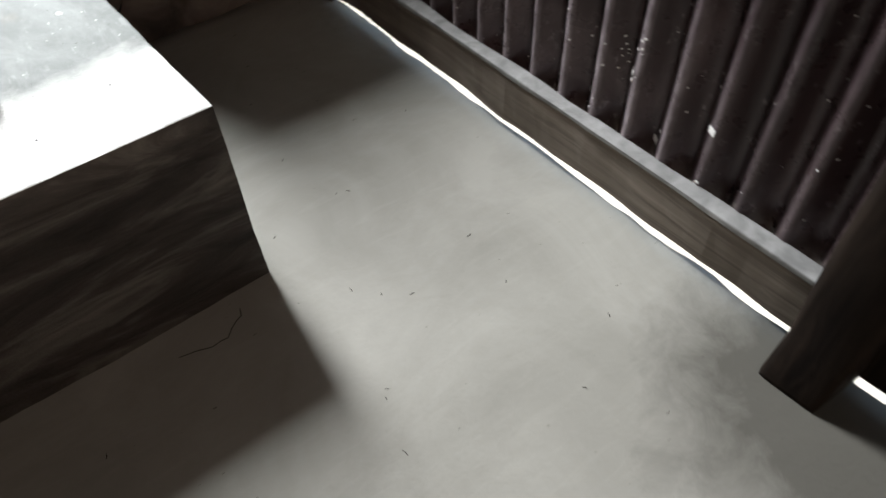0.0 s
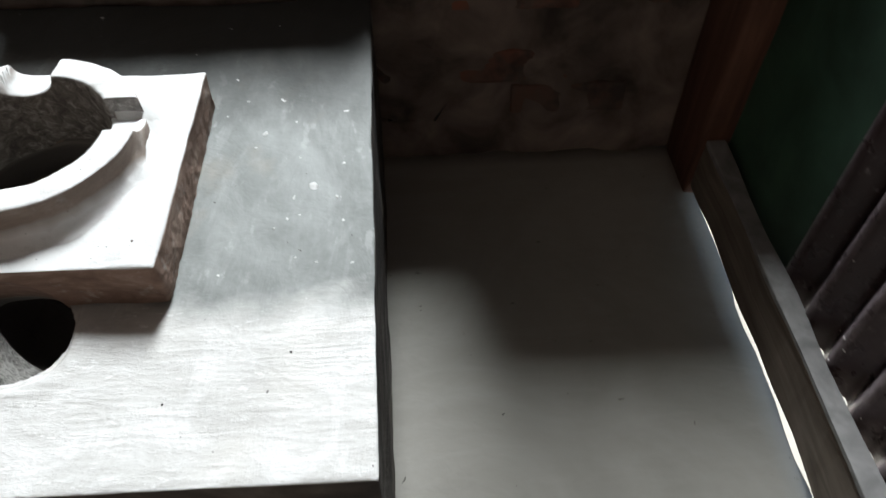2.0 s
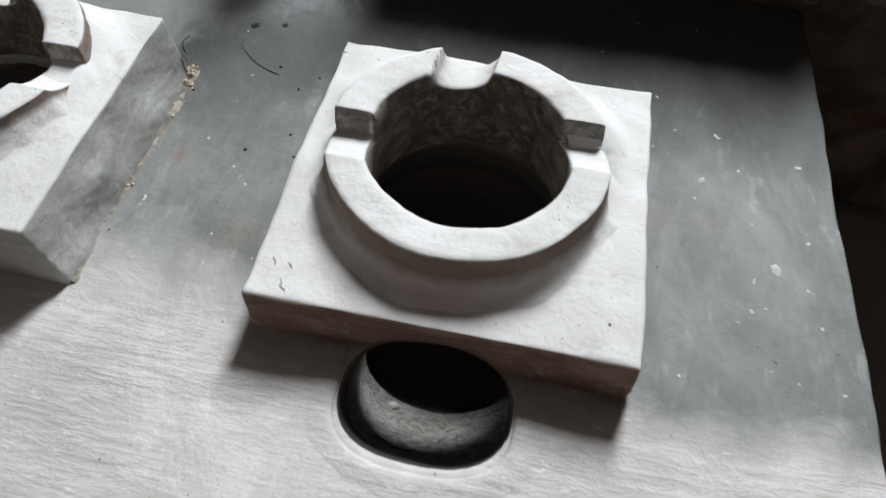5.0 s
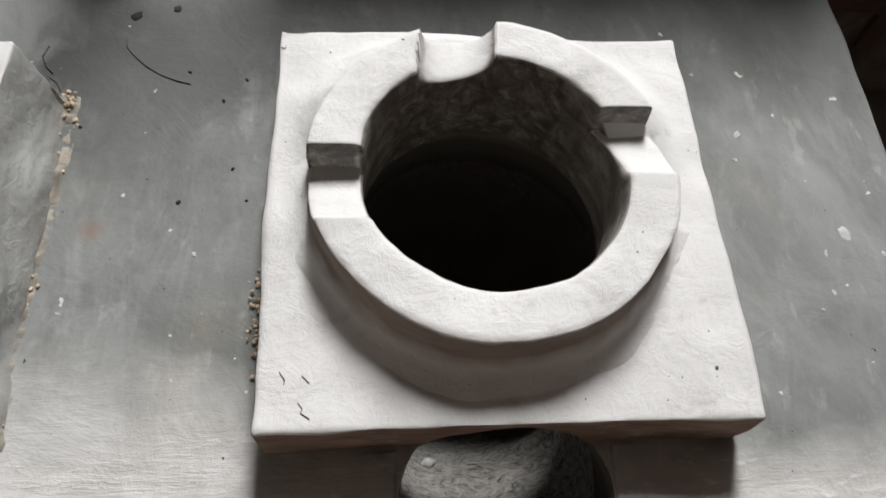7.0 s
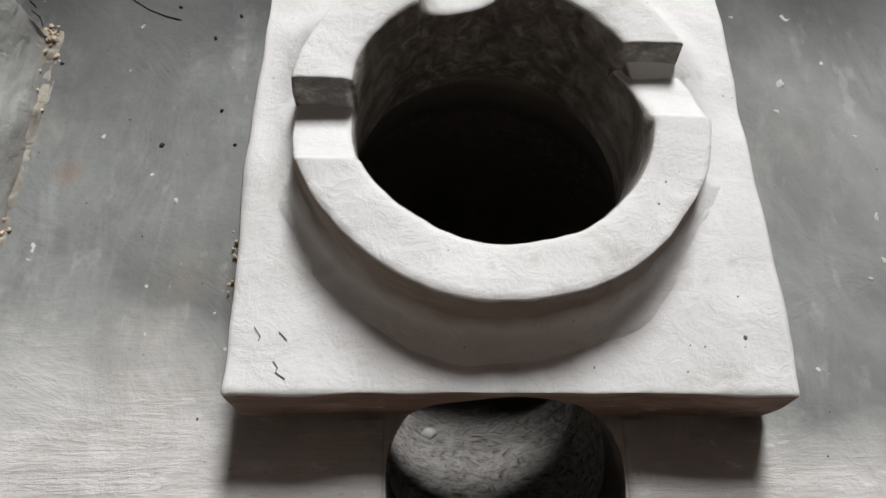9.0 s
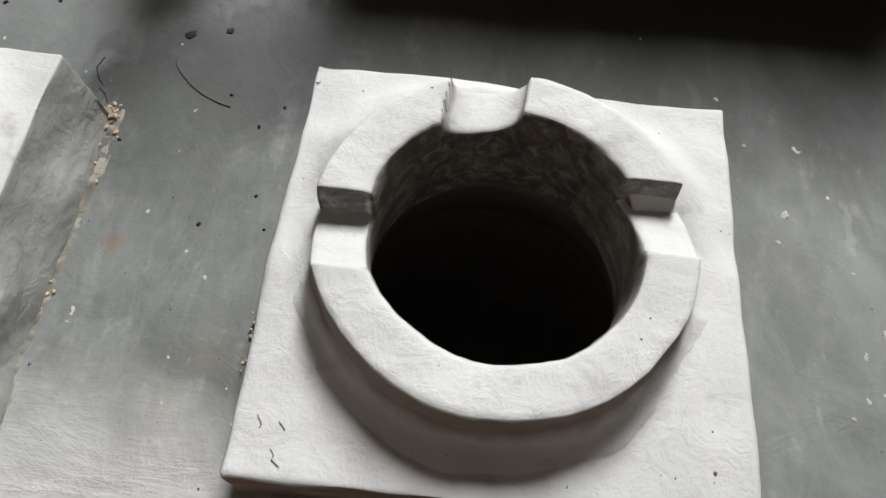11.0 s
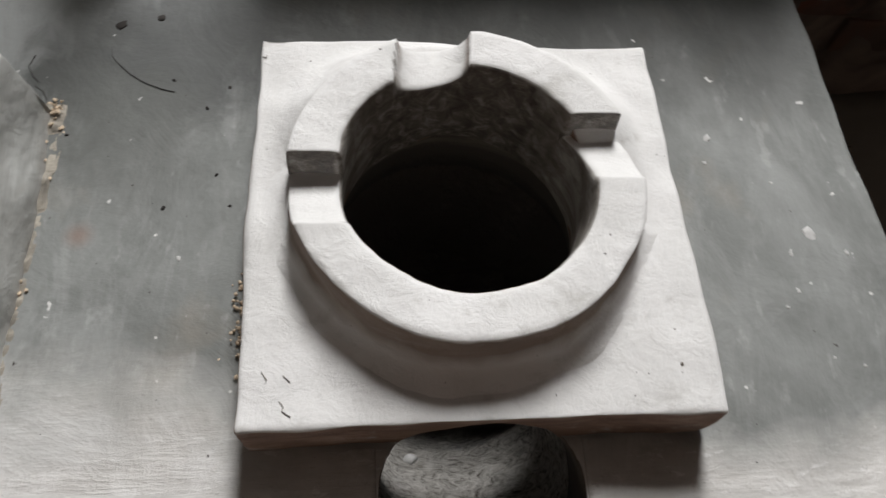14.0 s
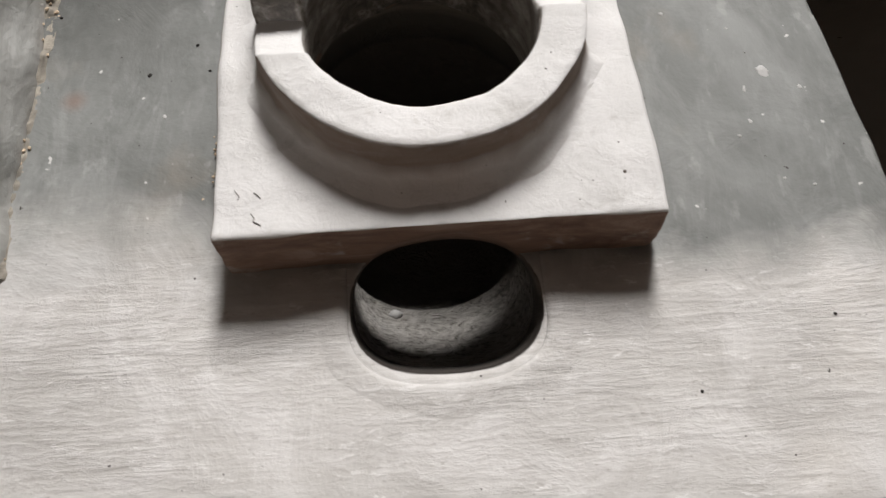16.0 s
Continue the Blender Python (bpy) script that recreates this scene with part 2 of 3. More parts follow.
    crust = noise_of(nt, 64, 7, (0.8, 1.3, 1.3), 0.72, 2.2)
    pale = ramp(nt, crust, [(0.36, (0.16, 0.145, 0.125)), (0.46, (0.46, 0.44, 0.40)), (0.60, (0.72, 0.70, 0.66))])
    ash = mix(nt, ramp(nt, chamber_shade.outputs[0], [(0.274, grey(0)), (0.284, grey(1))]), pale, (0.15, 0.126, 0.112))
    # dark collar under the rim stands for the shade there
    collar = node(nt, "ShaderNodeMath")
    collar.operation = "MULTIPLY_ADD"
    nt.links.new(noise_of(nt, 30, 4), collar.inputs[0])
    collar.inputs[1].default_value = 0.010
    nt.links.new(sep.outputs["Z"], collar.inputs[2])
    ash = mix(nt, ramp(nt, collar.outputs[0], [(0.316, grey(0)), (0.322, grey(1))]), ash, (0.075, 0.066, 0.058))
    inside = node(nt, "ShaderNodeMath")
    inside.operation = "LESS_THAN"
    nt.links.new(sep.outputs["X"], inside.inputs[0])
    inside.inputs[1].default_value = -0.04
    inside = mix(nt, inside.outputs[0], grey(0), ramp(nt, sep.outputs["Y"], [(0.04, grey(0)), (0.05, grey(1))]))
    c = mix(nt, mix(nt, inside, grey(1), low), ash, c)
    nt.links.new(c, b.inputs["Base Color"])
    inv = ramp(nt, sep.outputs["Z"], [(0.31, grey(1)), (0.34, grey(0))])
    weave = mix(nt, inv, grey(0.5), crust)
    bumped(nt, b, (noise_of(nt, 12, 4), 0.4, 0.006), (weave, 1.0, 0.014), (mix(nt, patch, grey(0.5), streak), 0.9, 0.0032), (mix(nt, patch, grey(0.5), brush), 0.9, 0.0022), (mix(nt, front, grey(0.5), dash), 0.8, 0.0014), (scuff, 0.75, 0.0035), (noise_of(nt, 60, 6, (0.9, 1.1, 1), 0.62), 0.4, 0.0016), (noise_of(nt, 330, 4), 0.15, 0.0005))
    return m


def floor_mud():
    m, nt, b = material("mud_floor", 0.8)
    c = ramp(nt, noise_of(nt, 3.2, 6, (1, 1, 1), 0.6, 0.8), [(0.32, (0.232, 0.221, 0.195)), (0.5, (0.268, 0.256, 0.228)), (0.68, (0.312, 0.299, 0.269))])
    c = mix(nt, ramp(nt, noise_of(nt, 18, 5, (0.4, 2, 1), 0.6, 1.2), [(0.5, grey(0)), (0.75, grey(0.2))]), c, (0.36, 0.34, 0.30))
    c = mix(nt, ramp(nt, noise_of(nt, 90, 2, (0.35, 1.6, 1)), [(0.745, grey(0)), (0.765, grey(0.9))]), c, (0.07, 0.06, 0.05))
    # dark patch at the post's foot: dirt, with the post's shadow painted in
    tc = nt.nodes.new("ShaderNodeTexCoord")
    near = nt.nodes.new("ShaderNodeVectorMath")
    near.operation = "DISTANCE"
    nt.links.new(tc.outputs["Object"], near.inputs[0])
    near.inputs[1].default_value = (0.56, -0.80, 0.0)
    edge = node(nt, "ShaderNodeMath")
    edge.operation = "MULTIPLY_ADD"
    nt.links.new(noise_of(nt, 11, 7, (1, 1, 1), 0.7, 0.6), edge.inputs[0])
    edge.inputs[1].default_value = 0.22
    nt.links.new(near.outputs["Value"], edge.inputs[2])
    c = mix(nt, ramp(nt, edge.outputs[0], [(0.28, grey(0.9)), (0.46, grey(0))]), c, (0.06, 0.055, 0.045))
    nt.links.new(c, b.inputs["Base Color"])
    bumped(nt, b, (noise_of(nt, 6, 4), 0.35, 0.01), (noise_of(nt, 22, 6, (0.7, 1.4, 1), 0.65, 0.8), 0.35, 0.003), (noise_of(nt, 240, 3), 0.2, 0.0006))
    return m


def wood(name, dark, light, along=(1, 1, 0.08), rough=0.8, gloss=0.4):
    m, nt, b = material(name, rough)
    b.inputs["Specular IOR Level"].default_value = gloss
    g = noise_of(nt, 38, 6, along, 0.6, 1.0)
    c = ramp(nt, g, [(0.32, dark), (0.6, light), (0.75, tuple(1.25 * v for v in light))])
    c = mix(nt, ramp(nt, noise_of(nt, 6, 4), [(0.4, grey(0)), (0.7, grey(0.6))]), c, dark)
    nt.links.new(c, b.inputs["Base Color"])
    bumped(nt, b, (noise_of(nt, 8, 3), 0.3, 0.006), (g, 0.6, 0.002))
    return m


def iron():
    m, nt, b = material("rusty_sheet", 0.5, 0.25)
    c = ramp(nt, noise_of(nt, 5, 6, (1, 1, 0.6), 0.6, 0.6), [(0.3, (0.020, 0.010, 0.011)), (0.55, (0.042, 0.023, 0.025)), (0.72, (0.10, 0.072, 0.076))])
    c = mix(nt, ramp(nt, noise_of(nt, 60, 5, (1, 1, 0.7), 0.7), [(0.6, grey(0)), (0.74, grey(0.65))]), c, (0.30, 0.265, 0.27))
    # highlights painted as chalky streaks along the crests of the corrugations
    tc = nt.nodes.new("ShaderNodeTexCoord")
    sep = nt.nodes.new("ShaderNodeSeparateXYZ")
    nt.links.new(tc.outputs["Object"], sep.inputs[0])
    turn, crest = node(nt, "ShaderNodeMath"), node(nt, "ShaderNodeMath")
    turn.operation, crest.operation = "MULTIPLY_ADD", "SINE"
    nt.links.new(sep.outputs["Y"], turn.inputs[0])
    turn.inputs[1].default_value = -2 * math.pi / PITCH
    turn.inputs[2].default_value = 2 * math.pi * SHIFT / PITCH + 0.5
    nt.links.new(turn.outputs[0], crest.inputs[0])
    worn = mix(nt, ramp(nt, crest.outputs[0], [(0.35, grey(0)), (0.97, grey(1))]), grey(0), ramp(nt, noise_of(nt, 70, 6, (1, 1, 0.35), 0.7), [(0.36, grey(0.25)), (0.60, grey(0.9))]))
    near = nt.nodes.new("ShaderNodeVectorMath")
    near.operation = "DISTANCE"
    nt.links.new(tc.outputs["Object"], near.inputs[0])
    near.inputs[1].default_value = (0.634, 0.02, 0.30)
    fade = node(nt, "ShaderNodeMath")
    fade.operation = "MULTIPLY_ADD"
    nt.links.new(noise_of(nt, 6, 5), fade.inputs[0])
    fade.inputs[1].default_value = 0.3
    nt.links.new(near.outputs["Value"], fade.inputs[2])
    worn = mix(nt, ramp(nt, fade.outputs[0], [(0.42, grey(0)), (0.62, grey(0.85))]), worn, grey(0))
    c = mix(nt, worn, c, (0.38, 0.32, 0.34))
    nt.links.new(c, b.inputs["Base Color"])
    r = ramp(nt, noise_of(nt, 30, 4), [(0.3, grey(0.22)), (0.7, grey(0.42))])
    b.inputs["Specular IOR Level"].default_value = 0.5
    nt.links.new(r, b.inputs["Roughness"])
    bumped(nt, b, (noise_of(nt, 45, 5), 0.45, 0.003), (noise_of(nt, 230, 3, (1, 1, 1.8)), 0.5, 0.0009))
    return m


def plain(name, colour, rough=0.8, var=0.25, scale=12.0):
    m, nt, b = material(name, rough)
    c = ramp(nt, noise_of(nt, scale, 5, warp=0.5), [(0.3, tuple(v * (1 - var) for v in colour)), (0.7, tuple(v * (1 + var) for v in colour))])
    nt.links.new(c, b.inputs["Base Color"])
    bumped(nt, b, (noise_of(nt, scale * 3, 5), 0.4, 0.003))
    return m


def brick_clay():
    m, nt, b = material("sooty_brick", 0.92)
    oi = nt.nodes.new("ShaderNodeObjectInfo")
    c = ramp(nt, oi.outputs["Random"], [(0.0, (0.17, 0.070, 0.048)), (0.5, (0.25, 0.092, 0.058)), (1.0, (0.10, 0.062, 0.048))])
    c = mix(nt, ramp(nt, noise_of(nt, 9, 5, warp=0.7), [(0.42, grey(0)), (0.62, grey(0.85))]), c, (0.085, 0.075, 0.063))
    c = mix(nt, ramp(nt, noise_of(nt, 14, 4), [(0.5, grey(0)), (0.66, grey(0.8))]), c, (0.035, 0.03, 0.028))
    nt.links.new(c, b.inputs["Base Color"])
    bumped(nt, b, (noise_of(nt, 25, 5), 0.6, 0.006), (noise_of(nt, 150, 4), 0.5, 0.0015))
    return m


# brown side tones hold painted shade; the grey stove's are its unwashed clay
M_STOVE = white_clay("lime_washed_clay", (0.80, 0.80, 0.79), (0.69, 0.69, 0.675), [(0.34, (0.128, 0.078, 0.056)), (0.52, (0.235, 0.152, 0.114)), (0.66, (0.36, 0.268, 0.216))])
M_RING = [white_clay("sooted_shaded_ring_clay", (0.80, 0.80, 0.79), (0.69, 0.69, 0.675), [(0.34, (0.175, 0.132, 0.107)), (0.52, (0.28, 0.223, 0.186)), (0.68, (0.40, 0.345, 0.30))], smoked=f) for f in ((-0.409, 0.396), (-0.946, 0.394))]
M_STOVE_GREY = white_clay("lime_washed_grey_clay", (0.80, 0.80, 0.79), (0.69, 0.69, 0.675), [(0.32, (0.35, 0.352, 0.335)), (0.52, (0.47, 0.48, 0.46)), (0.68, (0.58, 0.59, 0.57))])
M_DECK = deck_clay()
M_FLOOR = floor_mud()
M_BEAM = wood("weathered_wood", (0.10, 0.08, 0.062), (0.23, 0.195, 0.16), (1, 0.06, 1))
M_LEDGE = plain("worn_grey_paint", (0.22, 0.215, 0.21), 0.7, 0.3, 25)
M_POST = wood("dark_post_wood", (0.008, 0.006, 0.005), (0.024, 0.017, 0.013), rough=0.95, gloss=0.08)
M_CORNER = wood("reddish_post_wood", (0.07, 0.032, 0.021), (0.15, 0.07, 0.045))
M_IRON = iron()
M_GREEN = plain("green_painted_sheet", (0.034, 0.074, 0.048), 0.6, 0.45, 7)
M_FLAKE = plain("pale_paint_flake", (0.72, 0.70, 0.68), 0.6, 0.1, 60)
M_BRICK = brick_clay()
M_MORTAR = plain("sooty_mud_mortar", (0.135, 0.105, 0.088), 0.95, 0.65, 9)
M_BAND = plain("old_wall_plaster", (0.24, 0.205, 0.18), 0.95, 0.7, 9)
M_SOOT = plain("soot", (0.03, 0.027, 0.024), 0.95, 0.3, 30)
M_SPLASH = plain("dried_splash", (0.50, 0.50, 0.49), 0.9, 0.1, 60)
# very dark, so the unseen walls return little light
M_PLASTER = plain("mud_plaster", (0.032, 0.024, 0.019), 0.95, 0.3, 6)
# brown set to throw warm light back onto the stoves' front faces
M_BOUNCE_WALL = plain("bounce_wall_plaster", (0.195, 0.147, 0.117), 0.95, 0.25, 5)
M_ROOF = plain("roof_sheet", (0.026, 0.022, 0.020), 0.7, 0.3, 5)
M_GROUND = plain("dusty_ground", (0.42, 0.405, 0.36), 0.95, 0.2, 2)
M_SEAM = plain("torn_clay", (0.32, 0.295, 0.25), 0.95, 0.5, 40)
M_CRACK = plain("crack_shade", (0.16, 0.14, 0.12), 0.95, 0.2, 60)
M_CRUMB = plain("crumbled_clay", (0.60, 0.48, 0.35), 0.95, 0.4, 40)


# ---------------------------------------------------------------- mesh helpers
def mesh_of(name, bm, mat, smooth=False):
    me = bpy.data.meshes.new(name)
    bm.normal_update()
    bm.to_mesh(me)
    bm.free()
    me.materials.append(mat)
    if smooth:
        me.polygons.foreach_set("use_smooth", [True] * len(me.polygons))
    return me


def part(name, bm, mat, parent, label="", smooth=False):
    ob = new(name, mesh_of(name, bm, mat, smooth))
    ob.parent = parent
    return tagged(ob, label)


def structure(name, bm, mat, label, category, smooth=False):
    return tagged(new(name, mesh_of(name, bm, mat, smooth)), label, category, kind="structure")


def box(bm, x0, x1, y0, y1, z0, z1, bevel=0.0, cuts=0):
    r = bmesh.ops.create_cube(bm, size=1, matrix=Matrix.Translation(((x0 + x1) / 2, (y0 + y1) / 2, (z0 + z1) / 2)) @ Matrix.Diagonal((x1 - x0, y1 - y0, z1 - z0, 1)))
    vs = r["verts"]
    if bevel:
        es = list({e for v in vs for e in v.link_edges})
        bmesh.ops.bevel(bm, geom=es, offset=bevel, segments=2, profile=0.6, affect="EDGES")
    if cuts:
        bmesh.ops.subdivide_edges(bm, edges=bm.edges[:], cuts=cuts, use_grid_fill=True)
    return bm


def rough_up(bm, amount, scale, seed=0.0):
    """Uneven, hand-worked surface: move every vertex along its normal."""
    bm.normal_update()
    moves = [(v, v.normal * (amount * noise.noise(v.co * scale + Vector((seed, seed * 0.7, 0))))) for v in bm.verts]
    for v, d in moves:
        v.co += d
    return bm


def temp(bm):
    me = bpy.data.meshes.new("temp")
    bm.normal_update()
    bm.to_mesh(me)
    bm.free()
    return new("temp", me)


def carved(bm, cutters, voxel):
    """The solid bm with the cutters taken out, its surface re-meshed evenly. Returns a bmesh."""
    ob = temp(bm)
    cut = [temp(c) for c in cutters]
    for c in cut:
        k = ob.modifiers.new("cut", "BOOLEAN")
        k.operation, k.solver, k.object = "DIFFERENCE", "EXACT", c
    k = ob.modifiers.new("even", "REMESH")
    k.mode, k.voxel_size = "VOXEL", voxel
    deps = bpy.context.evaluated_depsgraph_get()
    me = bpy.data.meshes.new_from_object(ob.evaluated_get(deps))
    out = bmesh.new()
    out.from_mesh(me)
    for o in (ob, *cut):
        d = o.data
        bpy.data.objects.remove(o)
        bpy.data.meshes.remove(d)
    bpy.data.meshes.remove(me)
    return out


def lathe(profile, cx, cy, n=64, lean=0.0):
    """A closed solid of revolution from (radius, z) pairs, from the bottom to the top; lean: radius up to which its back stays in one line."""
    bm = bmesh.new()
    rings = []
    for r, z in profile:
        my = cy - max(0.0, r - lean) if lean else cy
        rings.append([bm.verts.new((cx + r * math.cos(2 * math.pi * i / n), my + r * math.sin(2 * math.pi * i / n), z)) for i in range(n)])
    for a, b in zip(rings, rings[1:]):
        for i in range(n):
            bm.faces.new((a[i], a[(i + 1) % n], b[(i + 1) % n], b[i]))
    bm.faces.new(list(reversed(rings[0])))
    bm.faces.new(rings[-1])
    return bm


def mouth_cutter(cx, front):
    """Slanting oval stoke hole, from over the platform's front down into the fire chamber."""
    bm = bmesh.new()
    a = Vector((cx, front - 0.049, DECK + 0.019))
    up = Vector((0, 0.103, 0.037)).normalized()
    n, rings = 40, []
    # the hole falls away behind its collar into a trough that ends at the lip of the fire chamber
    stations = [(a + Vector((0, 0.36, -0.93)) * step, up, 0.077, 0.0545) for step in (-0.08, 0.0, 0.06)]
    stations += [(Vector((cx, front - 0.004, DECK - 0.082)), Vector((0, 0.80, 0.60)), 0.085, 0.060),
                 (Vector((cx, front + 0.059, DECK - 0.145)), Vector((0, 0.62, 0.78)), 0.084, 0.060),
                 (Vector((cx, front + 0.110, DECK - 0.170)), Vector((0, 0.55, 0.83)), 0.076, 0.055)]
    for c, rise, wide, tall in stations:
        ring = []
        for i in range(n):
            t = 2 * math.pi * i / n
            u, w = math.cos(t), math.sin(t)
            k = (abs(u) ** 2.5 + abs(w) ** 2.5) ** (-1 / 2.5)
            ring.append(bm.verts.new(c + Vector((1, 0, 0)) * (wide * u * k) + rise * (tall * w * k)))
        rings.append(ring)
    for p, q in zip(rings, rings[1:]):
        for i in range(n):
            bm.faces.new((p[i], p[(i + 1) % n], q[(i + 1) % n], q[i]))
    bm.faces.new(list(reversed(rings[0])))
    bm.faces.new(rings[-1])
    bmesh.ops.recalc_face_normals(bm, faces=bm.faces[:])
    return bm


def chamber_cutter(cx, cy):
    """Hollow fire chamber, bellied under the platform, narrowing to the throat under the ring."""
    prof = [(0.001, 0.09), (0.09, 0.095), (0.12, 0.115), (0.131, 0.16), (0.131, 0.26), (0.124, 0.30), (0.110, 0.335), (0.104, 0.37), (0.103, 0.54)]
    return lathe(prof, cx, cy, 64, 0.106)


# ---------------------------------------------------------------- the setting
DECK = 0.37
GAP = 0.022                                   # daylight gap under the sill beam

bm = bmesh.new()
box(bm, -1.9, 0.600, -2.0, 0.85, -0.12, 0.0)
bmesh.ops.subdivide_edges(bm, edges=bm.edges[:], cuts=60, use_grid_fill=True)
for v in bm.verts:
    if v.co.z > -0.01:
        v.co.z += 0.006 * noise.noise(v.co * 3.0)
    if v.co.x > 0.59:
        v.co.x += 0.010 * noise.noise(v.co * 14.0)
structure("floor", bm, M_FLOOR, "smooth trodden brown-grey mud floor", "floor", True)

# added floor out of sight, kept dark to hold down bounced light
bm = bmesh.new()
box(bm, -1.9, 0.66, 0.95, 3.6, -0.12, 0.0)
structure("floor_rear", bm, M_PLASTER, "dark floor added out of sight behind the low wall", "floor")

bm = bmesh.new()
bmesh.ops.create_grid(bm, x_segments=8, y_segments=8, size=600, matrix=Matrix.Translation((0, 0, -0.06)))
structure("ground", bm, M_GROUND, "dry dusty open ground outside", "ground")

# low wall behind the platform, open above it, and an added, unseen rear wall with a high window
SILL = 0.65
bm = bmesh.new()
box(bm, -1.9, 0.66, 0.845, 0.95, -0.06, SILL)
bmesh.ops.subdivide_edges(bm, edges=bm.edges[:], cuts=84, use_grid_fill=True)
# top edge is out of sight; its steps are set to shape cast shadows
for v in bm.verts:
    if v.co.z > 0.1:
        v.co.z *= (0.45 if v.co.x < -0.745 else 0.72 if v.co.x < -0.69 else 0.505 if v.co.x < -0.55 else 0.55 if -0.03 < v.co.x < 0.105 else SILL if v.co.x < 0 else 0.84) / SILL
rough_up(bm, 0.016, 9)
rough_up(bm, 0.008, 28, 3)
wall_back = structure("wall_back", bm, M_MORTAR, "low sooty mud-plastered brick wall, open above", "wall", True)
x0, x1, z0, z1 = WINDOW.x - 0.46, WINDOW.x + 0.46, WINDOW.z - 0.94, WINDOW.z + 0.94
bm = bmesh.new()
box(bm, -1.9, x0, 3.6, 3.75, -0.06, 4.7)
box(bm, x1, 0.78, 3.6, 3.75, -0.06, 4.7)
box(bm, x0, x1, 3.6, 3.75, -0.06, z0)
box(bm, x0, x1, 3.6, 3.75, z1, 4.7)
structure("wall_rear", bm, M_PLASTER, "unseen rear wall added to hold the high window", "wall")
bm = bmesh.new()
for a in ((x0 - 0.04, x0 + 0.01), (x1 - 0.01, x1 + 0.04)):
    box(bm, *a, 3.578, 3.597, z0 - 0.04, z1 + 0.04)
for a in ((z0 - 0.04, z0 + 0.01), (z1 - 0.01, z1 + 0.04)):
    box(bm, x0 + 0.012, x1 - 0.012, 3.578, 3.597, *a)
structure("window_1", bm, M_POST, "tall dark frame added round the unseen window", "window")
# unseen walls and roof, added to close the room against the sky
bm = bmesh.new()
box(bm, -2.05, -1.9, -2.0, 3.75, -0.06, 4.7)
structure("wall_left", bm, M_PLASTER, "unseen brown wall added to close the room", "wall")
# unseen front wall, added as a reflector for the faces turned to it
bm = bmesh.new()
box(bm, -2.05, 0.78, -1.65, -1.5, -0.06, 4.7)
structure("wall_front", bm, M_BOUNCE_WALL, "unseen brown wall added to close the room", "wall")
bm = bmesh.new()
box(bm, 0.66, 0.78, 0.84, 3.6, -0.06, 4.7)
structure("wall_side", bm, M_PLASTER, "unseen brown wall added to close the room", "wall")
bm = bmesh.new()
box(bm, -2.1, 0.79, -2.2, 3.78, 4.7, 4.76)
structure("ceiling", bm, M_ROOF, "unseen dark roof added to shut out the sky", "ceiling")

# corrugated iron wall
bm = bmesh.new()
ys = np.arange(-2.0, 0.42, PITCH / 12)
for side in (0, 1):
    prev = None
    for y in ys:
        col = [bm.verts.new((iron_x(y, z) + 0.0012 * side, y, z)) for z in (0.10, 0.5, 1.0, 2.0, 3.0, 4.7)]
        if prev:
            for i in range(5):
                bm.faces.new((prev[i], col[i], col[i + 1], prev[i + 1]) if side else (prev[i + 1], col[i + 1], col[i], prev[i]))
        prev = col
structure("wall_right", bm, M_IRON, "rusty dark brown corrugated iron sheet wall", "wall", True)

# flat green sheet further back on the same side, and the wall above it
bm = bmesh.new()
box(bm, 0.632, 0.638, 0.40, 0.835, 0.03, 4.7, 0, 3)
rough_up(bm, 0.006, 4)
structure("wall_panel", bm, M_GREEN, "flat dark green painted metal sheet", "wall panel")

# ---------------------------------------------------------------- the platform with its two fire chambers
STOVES = ((-0.403, 0.3855, 0.174, 0.1695, 0.060), (-0.944, 0.371, 0.168, 0.152, 0.082))   # centre x, y, half width, half depth, height
FIRE = ((-0.409, 0.396), (-0.946, 0.394))
bm = bmesh.new()
box(bm, -1.9, 0.0, 0.0, 0.832, -0.01, DECK)
cutters = []
for (cx, cy, hw, hd, hh), (fx, fy) in zip(STOVES, FIRE):
    cutters += [chamber_cutter(fx, fy), mouth_cutter(cx, cy - hd)]
bm = carved(bm, cutters, 0.0045)
for v in bm.verts:
    if v.co.x > -0.05:
        v.co.x -= 0.016 * (v.co.y - 0.15) / 0.68 * (v.co.x + 0.05) / 0.05
rough_up(bm, 0.004, 5.0, 3.0)
rough_up(bm, 0.0016, 22.0, 7.0)
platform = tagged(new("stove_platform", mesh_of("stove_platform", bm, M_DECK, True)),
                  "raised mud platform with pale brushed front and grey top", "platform")


